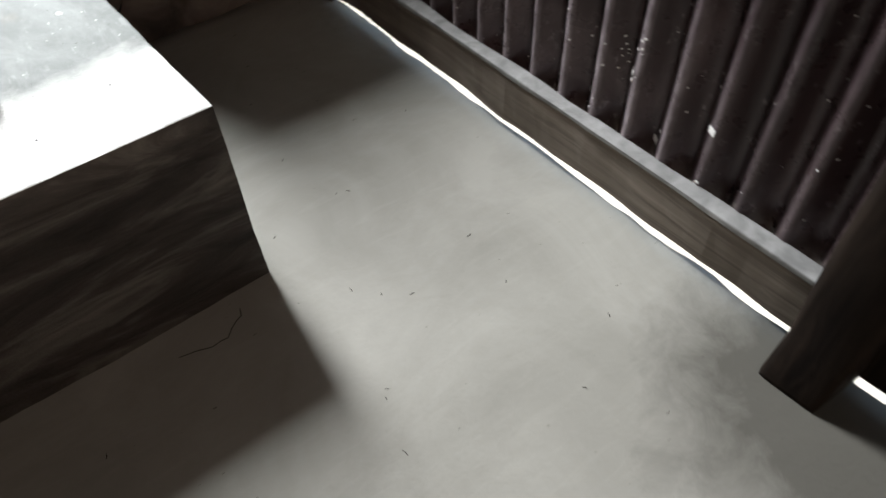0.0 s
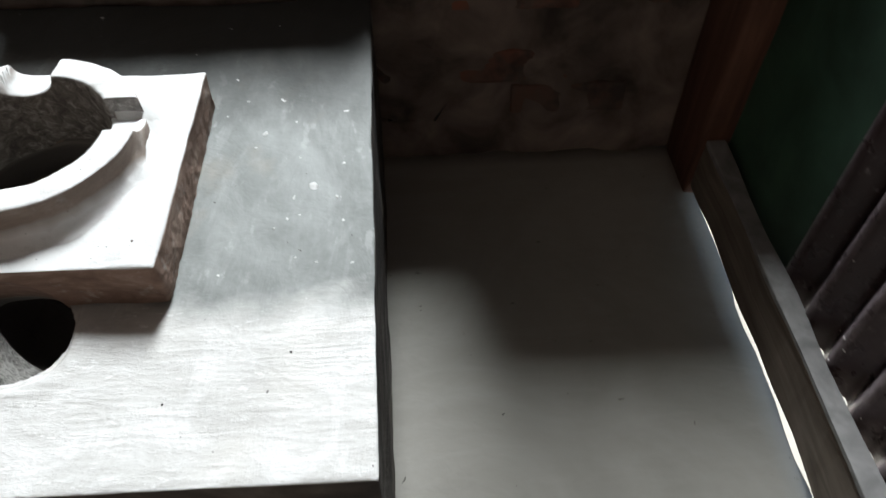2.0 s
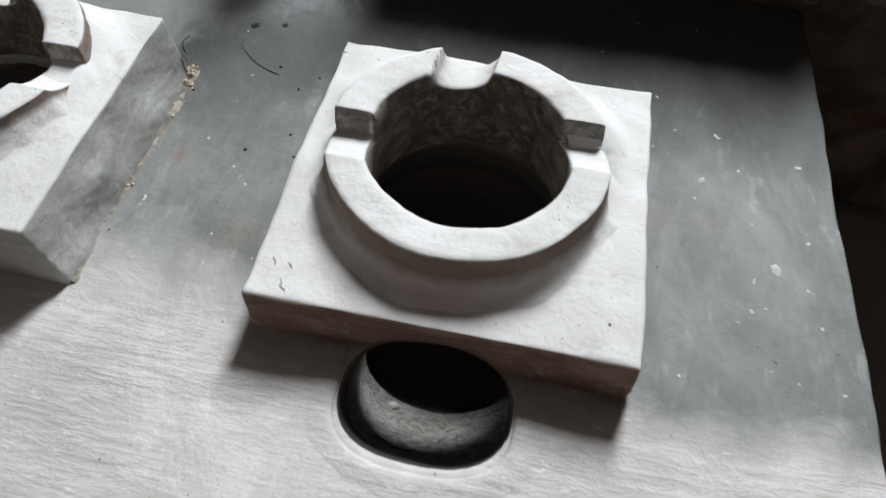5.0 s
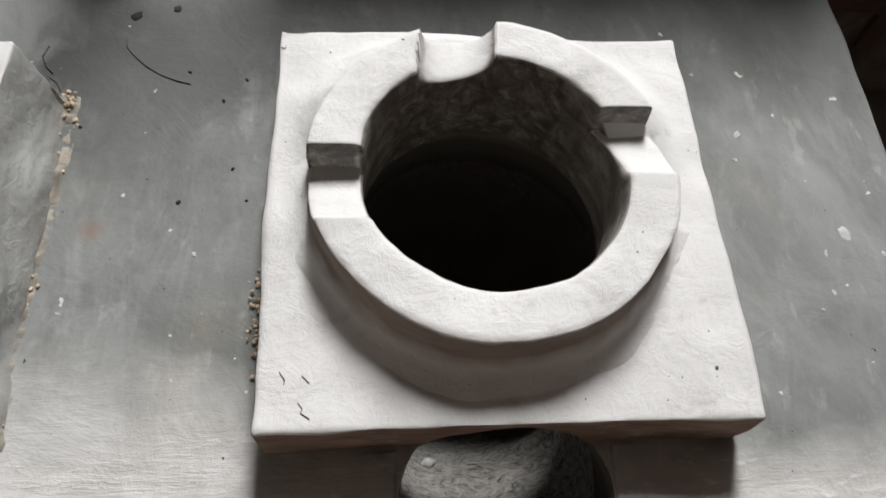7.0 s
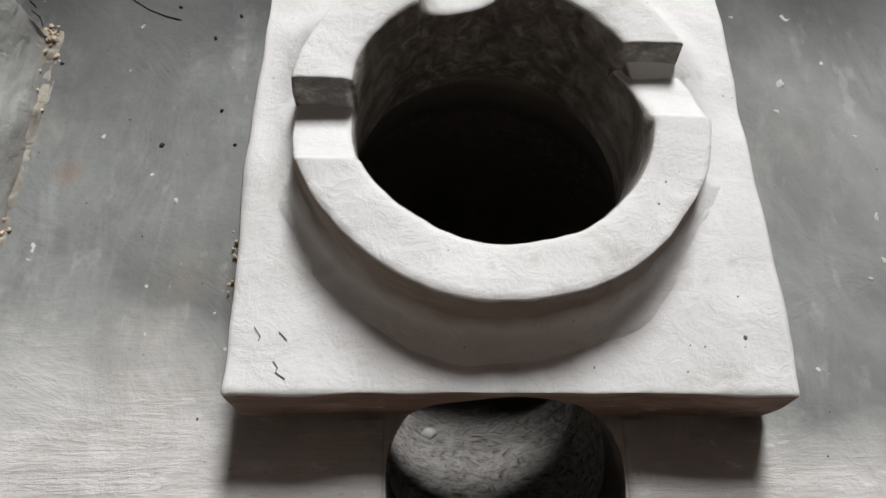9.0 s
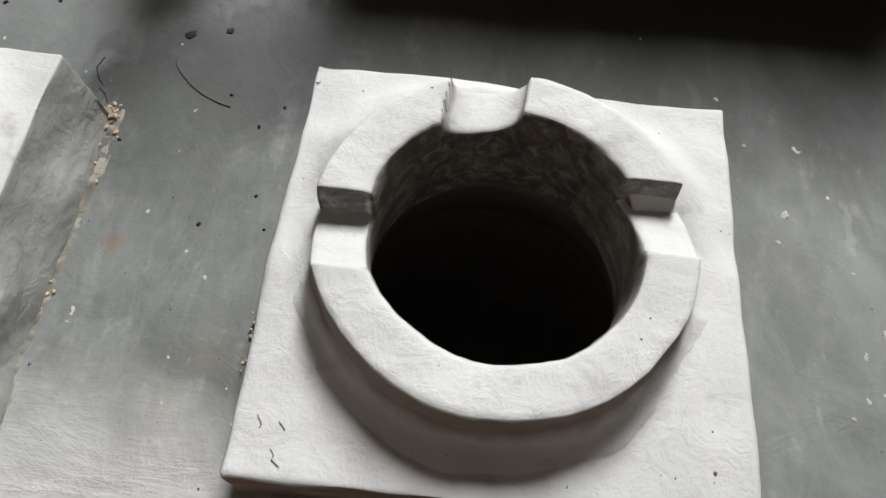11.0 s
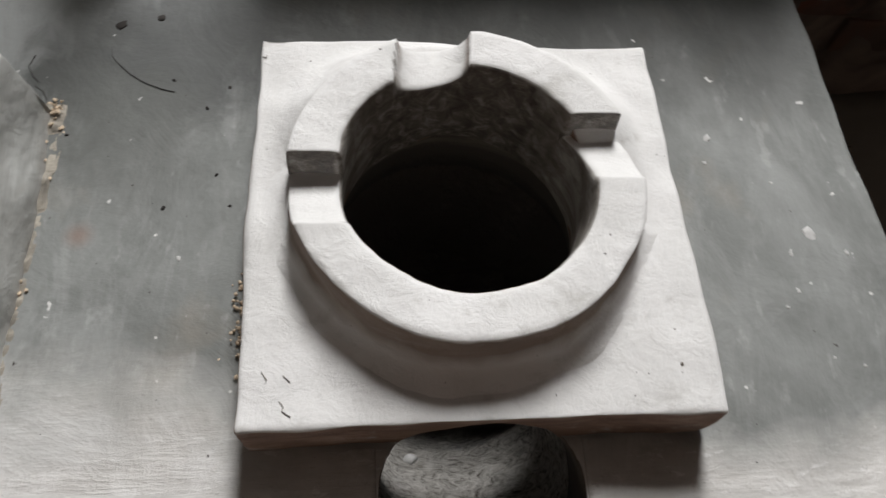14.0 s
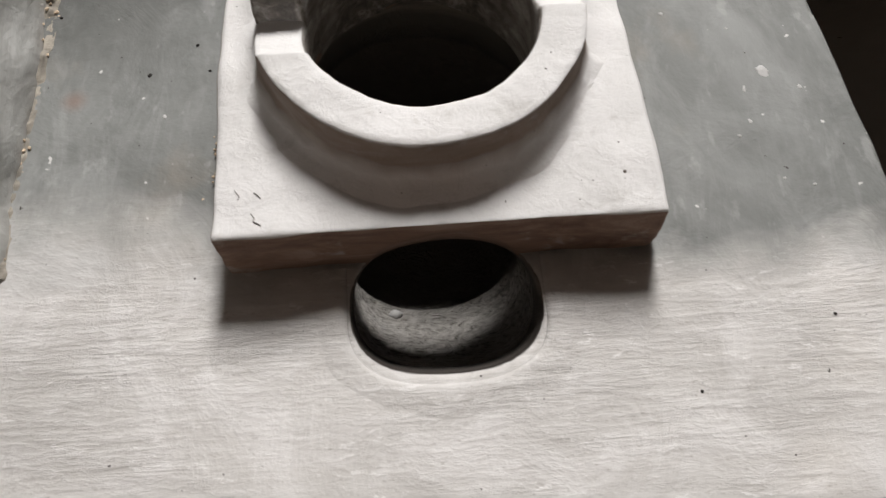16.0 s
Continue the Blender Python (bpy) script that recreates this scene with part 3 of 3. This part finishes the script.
def pot_ring(fx, fy, top, base, notches, spout):
    """Thick ring round the fire hole with two side notches and a scooped lip at the back."""
    bm = bmesh.new()
    n = 480
    prof = [(0.166, base + 0.008), (0.158, base + 0.0145), (0.1505, base + 0.0178), (0.1445, base + 0.0235), (0.1405, base + 0.0305), (0.1375, (top + base + 0.014) / 2 + 0.004), (0.1362, top - 0.004), (0.1358, top - 0.0014), (0.1345, top - 0.0001), (0.130, top + 0.0003),
            (0.123, top), (0.116, top + 0.0003), (0.109, top), (0.1035, top - 0.0002), (0.1003, top - 0.0012), (0.0985, top - 0.0035), (0.0974, top - 0.009),
            (0.0965, (top + base) / 2), (0.0965, base + 0.004), (0.0975, base - 0.025), (0.103, base - 0.055)]
    foot = base + 0.012
    rings = []
    for i in range(n):
        t = 2 * math.pi * i / n
        ring = []
        wob = 1 + 0.012 * noise.noise(Vector((math.cos(t) * 2, math.sin(t) * 2, fx)))
        for r, z in prof:
            level = 0.117 * math.sin(t)
            w = min(1.0, max(0.0, (0.74 - abs(math.sin(t))) / 0.2))
            if r > 0.1376:
                r = 0.1376 + (r - 0.1376) * min(1.0, max(0.0, (-0.02 - math.sin(t)) / 0.3))
            r *= wob
            dy = w * level + (1 - w) * r * math.sin(t)
            x, y = fx + math.copysign(math.sqrt(max(0.0, r * r - dy * dy)), math.cos(t)), fy + dy
            low = 0.0
            level += fy
            for sign, y0, y1 in notches:
                if math.cos(t) * sign > 0.3 and y0 < level < y1:
                    low = 0.029 * ((level - y0) / (y1 - y0)) ** 0.6
            ax, half, depth = spout
            if y > fy + 0.05:
                u = (x - ax - 0.10 * (y - fy - 0.1)) / half
                if abs(u) < 1:
                    low = max(low, depth * math.sqrt(1 - u * u))
            if z > foot:
                z -= low * min(1, (z - foot) / (top - foot)) * min(1.0, (top - foot - 0.004) / 0.03)
            ring.append(bm.verts.new((x, y, z)))
        rings.append(ring)
    for a, b in zip(rings, rings[1:] + rings[:1]):
        for j in range(len(prof) - 1):
            bm.faces.new((a[j], b[j], b[j + 1], a[j + 1]))
    bmesh.ops.recalc_face_normals(bm, faces=bm.faces[:])
    rough_up(bm, 0.0022, 14.0, fx * 5)
    rough_up(bm, 0.0012, 42.0, fx * 3)
    rough_up(bm, 0.0006, 95.0, fx * 2)
    return bm


def stove(dims, fire, notches, spout, label, taper, rise, clay):
    cx, cy, hw, hd, hh = dims
    fx, fy = fire
    base = tagged(new("clay_stove"), label, "stove", "clay stoves on the platform")
    bm = bmesh.new()
    box(bm, cx - hw, cx + hw, cy - hd, cy + hd, DECK - 0.008, DECK + hh)
    for v in bm.verts:
        if v.co.z < DECK:
            v.co.x += taper * (1 if v.co.x > cx else -1)
    bm2 = lathe([(0.001, DECK - 0.05), (0.106, DECK - 0.05), (0.1, DECK + 0.02), (0.099, DECK + 0.2)], fx, fy, 96)
    solid = carved(bm, [bm2, mouth_cutter(cx, cy - hd), chamber_cutter(fx, fy)], 0.0023)
    # clay drawn up against the foot of the ring
    for v in solid.verts:
        if v.co.z > DECK + hh - 0.004:
            d = math.hypot(v.co.x - fx, v.co.y - fy) - 0.134
            edge = min(cx + hw - v.co.x, v.co.x - cx + hw, cy + hd - v.co.y, v.co.y - cy + hd)
            lift = 0.013 * max(0.0, 1 - max(d, 0) / 0.026) ** 2.2 * min(1, max(0, edge) / 0.012)
            round_back = min(1.0, max(0.0, (v.co.y - fy - 0.01) / 0.07))
            back = (rise - 0.002) * round_back * max(0.0, 1 - max(d, 0) / 0.05) ** 1.7 * min(1, max(0, edge) / 0.034)
            ax, half, depth = spout
            if v.co.y > fy + 0.05:
                u = (v.co.x - ax - 0.10 * (v.co.y - fy - 0.1)) / (half + 0.004)
                back = min(back, rise - 0.006 - depth * math.sqrt(max(0.0, 1 - u * u))) if abs(u) < 1 else back
            v.co.z += max(lift if back >= 0 else 0.0, back) + 0.005 * max(0.0, (v.co.y - cy) / hd) * max(0.0, (cx - v.co.x) / hw)
    rough_up(solid, 0.0045, 7.0, cx * 4)
    rough_up(solid, 0.0018, 30.0, cx * 9)
    # torn, dabbed clay on the upright sides
    solid.normal_update()
    for v in solid.verts:
        if abs(v.normal.x) > 0.75 and abs(v.co.x - fx) > 0.13:
            low = min(1.0, max(0.0, (DECK + hh - 0.006 - v.co.z) / 0.02))
            tear = low * (0.55 if hh < 0.07 else 0.22)
            if hh > 0.07:
                v.co.x += math.copysign(0.005, v.co.x - cx) * noise.noise(Vector((2.0, v.co.y * 14, v.co.z * 22)))
            p = Vector((v.co.x * 20, v.co.y * 45, v.co.z * 60))
            v.co += v.normal * tear * (0.0045 * max(0.0, noise.noise(p) - 0.05) + 0.002 * noise.noise(p * 2.7))
    bmesh.ops.smooth_vert(solid, verts=solid.verts[:], factor=0.3, use_axis_x=True, use_axis_y=True, use_axis_z=True)
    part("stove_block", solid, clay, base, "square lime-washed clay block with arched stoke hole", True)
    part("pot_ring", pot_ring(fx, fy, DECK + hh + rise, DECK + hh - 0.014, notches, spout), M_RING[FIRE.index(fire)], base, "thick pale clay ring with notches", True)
    return base


stove(STOVES[0], FIRE[0], ((-1, 0.352, 0.411), (1, 0.388, 0.446)), (-0.432, 0.030, 0.026),
      "pale square clay cooking stove with notched pot ring", 0.0, 0.043, M_STOVE)
second = stove(STOVES[1], FIRE[1], ((-1, 0.345, 0.405), (1, 0.362, 0.420)), (-0.950, 0.030, 0.026),
      "taller pale clay cooking stove with grey unwashed side", 0.012, 0.031, M_STOVE_GREY)

def torn_seam(x0, y0, y1, base):
    """Ragged ridge of torn clay where a stove's side meets the platform."""
    bm = bmesh.new()
    rows, n = [], 150
    for i in range(n + 1):
        y = y0 + (y1 - y0) * i / n
        mid = x0 + 0.006 * noise.noise(Vector((y * 9, 1.7, 0))) + 0.0025 * noise.noise(Vector((y * 60, 4, 0)))
        tall = max(0.0002, 0.0010 + 0.0034 * noise.noise(Vector((y * 24, 9, 0))) + 0.003 * noise.noise(Vector((y * 90, 2, 0))))
        wide = 0.0075 + 0.005 * noise.noise(Vector((y * 30, 6, 0)))
        rows.append([bm.verts.new((mid + wide * u, y, base + h * tall + 0.0008 * noise.noise(Vector((u * 3, y * 200, 5))))) for u, h in
                     ((-2.2, 0.9), (-1.2, 1.5), (-0.5, 0.7), (-0.2, 1.25), (0.3, 1.0), (0.6, 0.15), (0.9, -1.2))])
    for p, q in zip(rows, rows[1:]):
        for j in range(6):
            bm.faces.new((p[j], p[j + 1], q[j + 1], q[j]))
    return bm


def stoke_lip(cx, front):
    """Low smeared lip of clay round the front of a stoke hole."""
    bm = bmesh.new()
    path = [(cx + 0.085, front - 0.004), (cx + 0.085, front - 0.025)]
    for i in range(0, 41):
        t = -math.pi * i / 40
        u, w = math.cos(t), math.sin(t)
        q = (abs(u) ** 2.5 + abs(w) ** 2.5) ** (-1 / 2.5)
        path.append((cx + 0.085 * u * q, front - 0.049 + 0.062 * w * q))
    path += [(cx - 0.085, front - 0.025), (cx - 0.085, front - 0.004)]
    rows = []
    for i, (x, y) in enumerate(path):
        a, b = path[max(0, i - 1)], path[min(len(path) - 1, i + 1)]
        n = Vector((b[1] - a[1], a[0] - b[0], 0)).normalized()
        if n.dot(Vector((x - cx, y - front + 0.049, 0))) < 0:
            n = -n
        rows.append([bm.verts.new(Vector((x, y, deck_z(x, y))) + n * d + Vector((0, 0, h * (1 + 0.3 * noise.noise(Vector((x, y, 0)) * 70))))) for d, h in
                     ((-0.006, -0.006), (-0.005, 0.0006), (-0.001, 0.0020), (0.006, 0.0018), (0.014, 0.0009), (0.026, -0.0006), (0.034, -0.003))])
    for p, q in zip(rows, rows[1:]):
        for j in range(6):
            bm.faces.new((p[j], q[j], q[j + 1], p[j + 1]))
    bmesh.ops.recalc_face_normals(bm, faces=bm.faces[:])
    return bm


def deck_z(x, y):
    """The platform's uneven top at a place."""
    return deck_probe.get((round(x / 0.006), round(y / 0.006)), DECK)


part("torn_seam", torn_seam(-0.7625, 0.222, 0.530, DECK + 0.001), M_SEAM, second, "ragged seam of torn clay along the foot")
deck_probe = {(round(v.co.x / 0.006), round(v.co.y / 0.006)): v.co.z for v in platform.data.vertices if v.co.z > DECK - 0.01}
for cx, cy, hw, hd, hh in STOVES:
    part("stoke_lip", stoke_lip(cx, cy - hd), M_DECK, platform, "low smeared clay lip round the stoke hole", True)

# ragged old plaster left on the wall above the platform
def ragged_band(x0, x1, z0, z1):
    """A torn skin of plaster: lumpy face, broken lower edge, turned back to the wall all round."""
    bm = bmesh.new()
    nx, nz, cols = 260, 22, []
    for i in range(nx + 1):
        x = x0 + (x1 - x0) * i / nx
        wild = 0.3 + 0.7 * min(1.0, max(0.0, (x + 0.15) / 0.2))
        foot = z0 + wild * (0.030 * noise.noise(Vector((x * 9, 0, 3))) + 0.016 * noise.noise(Vector((x * 34, 0, 3))) + 0.008 * noise.noise(Vector((x * 110, 0, 3))))
        col = [bm.verts.new((x, 0.856, foot + 0.002))]
        for j in range(nz + 1):
            z = foot + (z1 - foot) * j / nz
            p = Vector((x, 0, z))
            rim = min(1.0, 0.35 + j / 3)
            y = 0.8415 - 0.006 * rim - 0.007 * noise.noise(p * 18) - 0.004 * noise.noise(p * 55) - 0.002 * noise.noise(p * 130)
            col.append(bm.verts.new((x, y, z)))
        col.append(bm.verts.new((x, 0.856, z1)))
        cols.append(col)
    for a, b in zip(cols, cols[1:]):
        for j in range(len(a) - 1):
            bm.faces.new((a[j], b[j], b[j + 1], a[j + 1]))
    return bm


bm = ragged_band(-0.72, 0.57, DECK + 0.012, DECK + 0.118)
structure("plaster_band", bm, M_BAND, "ragged band of old grey plaster on the wall", "plaster", True)

# ---------------------------------------------------------------- sill beam, posts
beam = tagged(new("sill_beam"), "weathered wooden sill beam under the iron sheets", "beam")
bm = bmesh.new()
box(bm, 0.591, 0.622, -0.70, 0.80, GAP, 0.131, 0.004)
bmesh.ops.subdivide_edges(bm, edges=[e for e in bm.edges if e.calc_length() > 0.5], cuts=40)
rough_up(bm, 0.006, 9)
part("timber", bm, M_BEAM, beam)
bm = bmesh.new()
box(bm, 0.588, 0.621, -0.70, 0.70, 0.1315, 0.1415, 0.002)
bmesh.ops.subdivide_edges(bm, edges=[e for e in bm.edges if e.calc_length() > 0.5], cuts=40)
rough_up(bm, 0.004, 9)
part("capping_strip", bm, M_LEDGE, beam, "narrow worn grey capping strip")

beam = tagged(new("sill_beam"), "dark end of a wooden sill beam beside the post", "beam")
bm = bmesh.new()
box(bm, 0.594, 0.622, -1.5, -0.765, GAP, 0.131, 0.004)
bmesh.ops.subdivide_edges(bm, edges=[e for e in bm.edges if e.calc_length() > 0.5], cuts=30)
rough_up(bm, 0.006, 9)
part("timber", bm, M_POST, beam)

bm = bmesh.new()
box(bm, 0.515, 0.66, -0.772, -0.668, -0.005, 4.7, 0.015)
bmesh.ops.subdivide_edges(bm, edges=[e for e in bm.edges if e.calc_length() > 1], cuts=50)
for v in bm.verts:
    k = max(0.0, 1 - v.co.z / 0.12)
    v.co.x -= 0.022 * k * (v.co.x < 0.58)
rough_up(bm, 0.012, 6)
tagged(new("wooden_post", mesh_of("wooden_post", bm, M_POST, True)), "dark rough wooden post standing on the mud floor", "post")

bm = bmesh.new()
box(bm, 0.575, 0.645, 0.70, 0.842, -0.005, 4.7, 0.012)
bmesh.ops.subdivide_edges(bm, edges=[e for e in bm.edges if e.calc_length() > 1], cuts=50)
rough_up(bm, 0.010, 6, 4)
tagged(new("corner_post", mesh_of("corner_post", bm, M_CORNER, True)), "reddish-brown wooden corner post by the brick wall", "post")

# ---------------------------------------------------------------- bricks of the low back wall
def brick_mesh(seed):
    bm = bmesh.new()
    box(bm, -0.112, 0.112, -0.03, 0.03, -0.033, 0.033, 0.006)
    bmesh.ops.subdivide_edges(bm, edges=[e for e in bm.edges if e.calc_length() > 0.1], cuts=3)
    rough_up(bm, 0.008, 18, seed)
    return mesh_of("brick", bm, M_BRICK)


bricks = [brick_mesh(s) for s in (1.0, 5.0, 9.0)]
rng = random.Random(4)
for row in range(7):
    z = 0.005 + row * 0.0765 - 0.02
    for i in range(-4, 4):
        x = 0.12 + i * 0.236 + (0.118 if row % 2 else 0)
        if x - 0.112 < -0.66 or x + 0.112 > 0.66 or (z < 0.28 and x < -0.1) or rng.random() < 0.5:
            continue
        ob = new("brick", rng.choice(bricks))
        ob.parent = wall_back
        ob.matrix_basis = pose(x + rng.uniform(-.004, .004), 0.868 + rng.uniform(-.006, .014), z + rng.uniform(-.003, .003), rng.uniform(-2, 2), rng.uniform(-1, 1), rng.uniform(-1.5, 1.5))

# ---------------------------------------------------------------- small marks and litter
def lump(bm, x, y, z, r, flat, rng, squash=1.0):
    g = bmesh.ops.create_icosphere(bm, subdivisions=2, radius=1.0)
    s, turn = rng.uniform(0, 50), rng.uniform(0, 3.14)
    for v in g["verts"]:
        k = 1 + 0.45 * noise.noise(v.co * 1.6 + Vector((s, 0, 0)))
        p = Vector((v.co.x * r * k, v.co.y * r * k * squash, 0))
        p.rotate(Euler((0, 0, turn)))
        v.co = Vector((x + p.x, y + p.y, z + v.co.z * flat * k))


def stuff(name, bm, mat, label, category, smooth=True):
    return tagged(new(name, mesh_of(name, bm, mat, smooth)), label, category, kind="stuff")


rng = random.Random(11)
bm = bmesh.new()
for x, y, r in ((-0.081, 0.387, 0.0085), (-0.105, 0.368, 0.0028), (-0.051, 0.368, 0.003), (-0.110, 0.331, 0.0035), (-0.124, 0.316, 0.0022), (-0.155, 0.495, 0.005),
                (-0.164, 0.466, 0.003), (-0.186, 0.565, 0.0025), (-0.103, 0.443, 0.002), (-0.643, 0.373, 0.0026), (-0.095, 0.27, 0.002), (-0.07, 0.262, 0.002)):
    lump(bm, x, y, deck_z(x, y) - 0.0002, r, 0.0006, rng, 0.7)
stuff("plaster_splashes", bm, M_SPLASH, "small dried white plaster splashes on the platform", "plaster splashes")
# dark pits and dots of the platform top, laid on as flat lumps
bm = bmesh.new()
for x, y, r in ((-0.723, 0.628, 0.0065), (-0.686, 0.638, 0.0045), (-0.666, 0.56, 0.002), (-0.614, 0.552, 0.002), (-0.633, 0.528, 0.002), (-0.619, 0.455, 0.0018),
                (-0.752, 0.497, 0.0018), (-0.863, 0.655, 0.0025), (-0.915, 0.646, 0.0025), (-0.605, 0.423, 0.0015), (-0.661, 0.422, 0.0025), (-0.212, 0.089, 0.0016), (-0.089, 0.143, 0.0015)):
    lump(bm, x, y, deck_z(x, y) + 0.0003, r, 0.0012, rng, 0.75)
stuff("soot_specks", bm, M_SOOT, "tiny black pits, specks and grit on the platform", "soot specks")
bm = bmesh.new()
for i in range(110):
    y = rng.gauss(0.318, 0.020)
    lump(bm, -0.583 - abs(rng.gauss(0, 0.006)), y, DECK + rng.uniform(-0.001, 0.004), rng.uniform(0.0007, 0.0021), rng.uniform(0.0007, 0.0016), rng)
for i in range(34):
    y = rng.uniform(0.50, 0.535)
    lump(bm, -0.762 - 0.25 * max(0.0, y - 0.515) + rng.gauss(0, 0.004), y + rng.gauss(0, 0.003), DECK + rng.uniform(-0.001, 0.006), rng.uniform(0.0006, 0.0019), rng.uniform(0.0006, 0.0014), rng, 1.3)
for i in range(90):
    y = rng.uniform(0.225, 0.53)
    lump(bm, -0.766 + 0.004 * math.sin(y * 60) + rng.gauss(0, 0.002), y, DECK + rng.uniform(-0.001, 0.004), rng.uniform(0.0006, 0.0017), rng.uniform(0.0006, 0.0012), rng, 1.4)
stuff("clay_crumbs", bm, M_CRUMB, "crumbled brown clay along the foot of the stoves", "clay crumbs")

# straws trodden into the floor
def ribbon(bm, points, width, level=None):
    pts = [Vector((x, y, 0.0007 + (level(x, y) if level else 0.006 * noise.noise(Vector((x, y, 0)) * 3.0)))) for x, y in points]
    ring = []
    for n, p in enumerate(pts):
        d = (pts[min(n + 1, len(pts) - 1)] - pts[max(n - 1, 0)]).normalized()
        w = Vector((-d.y, d.x, 0)) * width * (0.6 if n in (0, len(pts) - 1) else 1.0)
        ring.append([bm.verts.new(p + w - Vector((0, 0, 0.001))), bm.verts.new(p + Vector((0, 0, 0.0007))), bm.verts.new(p - w - Vector((0, 0, 0.001)))])
    for p, q in zip(ring, ring[1:]):
        for n in range(2):
            bm.faces.new((p[n], q[n], q[n + 1], p[n + 1]))


bm = bmesh.new()
for x, y in ((0.202, 0.089), (0.225, 0.081), (0.170, 0.243), (0.172, -0.202), (0.465, 0.215), (0.335, -0.160), (0.031, -0.327), (0.130, -0.170), (0.052, 0.066), (0.095, -0.128), (0.020, -0.340),
             (-0.009, -0.430), (-0.357, -0.155), (0.316, -0.286), (0.014, 0.147), (0.40, -0.45), (0.27, -0.52)):
    a, s = rng.uniform(0, 3.14), rng.uniform(0.002, 0.006)
    ribbon(bm, [(x - s * math.cos(a), y - s * math.sin(a)), (x + 0.0006, y), (x + s * math.cos(a + 0.2), y + s * math.sin(a + 0.2))], 0.0008)
stuff("straw_bits", bm, M_POST, "thin dark straws trodden into the mud floor", "straw")

bm = bmesh.new()
ribbon(bm, [(-0.075, -0.036), (-0.081, -0.052), (-0.092, -0.056), (-0.106, -0.065), (-0.119, -0.078), (-0.133, -0.076), (-0.147, -0.078), (-0.172, -0.068), (-0.200, -0.062)], 0.0012)
stuff("floor_crack", bm, M_SOOT, "thin dark crack in the mud floor by the platform", "crack")

bm = bmesh.new()
for points, width in (([(-0.728, 0.600), (-0.726, 0.588), (-0.718, 0.578), (-0.706, 0.566), (-0.692, 0.556), (-0.676, 0.549), (-0.664, 0.546)], 0.0003),
                      ([(-0.795, 0.588), (-0.799, 0.575), (-0.793, 0.563), (-0.786, 0.556)], 0.0006),
                      ([(-0.789, 0.552), (-0.781, 0.546), (-0.776, 0.536)], 0.0006)):
    ribbon(bm, points, width, lambda x, y: deck_z(x, y) - 0.0002)
stuff("platform_cracks", bm, M_SOOT, "fine dark cracks in the grey platform clay", "crack")

# cracks, pits and a stray dab on the clay of the stove
block_probe = {}
for ob in bpy.data.objects:
    if ob.name == "stove_block":
        block_probe = {(round(v.co.x / 0.004), round(v.co.y / 0.004)): v.co.z for v in ob.data.vertices if v.co.z > DECK + 0.05}


def block_z(x, y):
    """The uneven top of the stove's block at a place."""
    return block_probe.get((round(x / 0.004), round(y / 0.004)), DECK + 0.06)


bm = bmesh.new()
for points in (((-0.548, 0.236), (-0.545, 0.232), (-0.546, 0.229), (-0.540, 0.225)), ((-0.561, 0.257), (-0.557, 0.251), (-0.558, 0.248)), ((-0.546, 0.254), (-0.541, 0.249)),
               ((-0.574, 0.535), (-0.571, 0.534), (-0.570, 0.537))):
    ribbon(bm, points, 0.0005, lambda x, y: block_z(x, y) - 0.0003)
for x, y, r in ((-0.258, 0.252, 0.0016), (-0.517, 0.464, 0.0012), (-0.258, 0.279, 0.0008), (-0.535, 0.327, 0.0009), (-0.285, 0.523, 0.0011), (-0.523, 0.502, 0.0010), (-0.533, 0.531, 0.0008)):
    lump(bm, x, y, block_z(x, y), r, 0.0005, rng, 0.8)
stuff("stove_cracks", bm, M_CRACK, "small cracks and pits in the lime-washed clay", "crack")
bm = bmesh.new()
lump(bm, -0.449, 0.230, 0.196, 0.0075, 0.006, rng, 0.8)
stuff("ash_dab", bm, M_SPLASH, "pale dab stuck to the crust in the stoke hole", "plaster splashes")

# peeling flakes on the iron sheets
bm = bmesh.new()
spots = [(-0.410, 0.255, 0.011), (-0.302, 0.155, 0.011), (-0.240, 0.270, 0.006), (-0.145, 0.176, 0.006), (-0.313, 0.187, 0.005), (-0.180, 0.255, 0.004), (-0.414, 0.150, 0.004), (0.116, 0.245, 0.006)]
spots += [(rng.gauss(-0.22, 0.03), rng.gauss(0.29, 0.03), rng.uniform(0.0015, 0.004)) for i in range(16)]
spots += [(rng.uniform(-0.6, 0.38), rng.uniform(0.125, 0.6), rng.uniform(0.001, 0.003)) for i in range(60)]
for y, z, r in spots:
    slope = AMP * 2 * math.pi / PITCH * math.cos(2 * math.pi * (y - SHIFT) / PITCH)
    m = Matrix.Translation((iron_x(y, z) - 0.0012, y, z)) @ Euler((rng.uniform(-.2, .2), 0, -math.atan(slope))).to_matrix().to_4x4() @ Matrix.Diagonal((0.0012, r, r * rng.uniform(0.4, 0.8), 1))
    bmesh.ops.create_cube(bm, size=1, matrix=m @ Matrix.Diagonal((1, 1.6, 1.6, 1)))
stuff("paint_flakes", bm, M_FLAKE, "pale flakes of peeling paint on the iron sheet", "paint flakes", False)
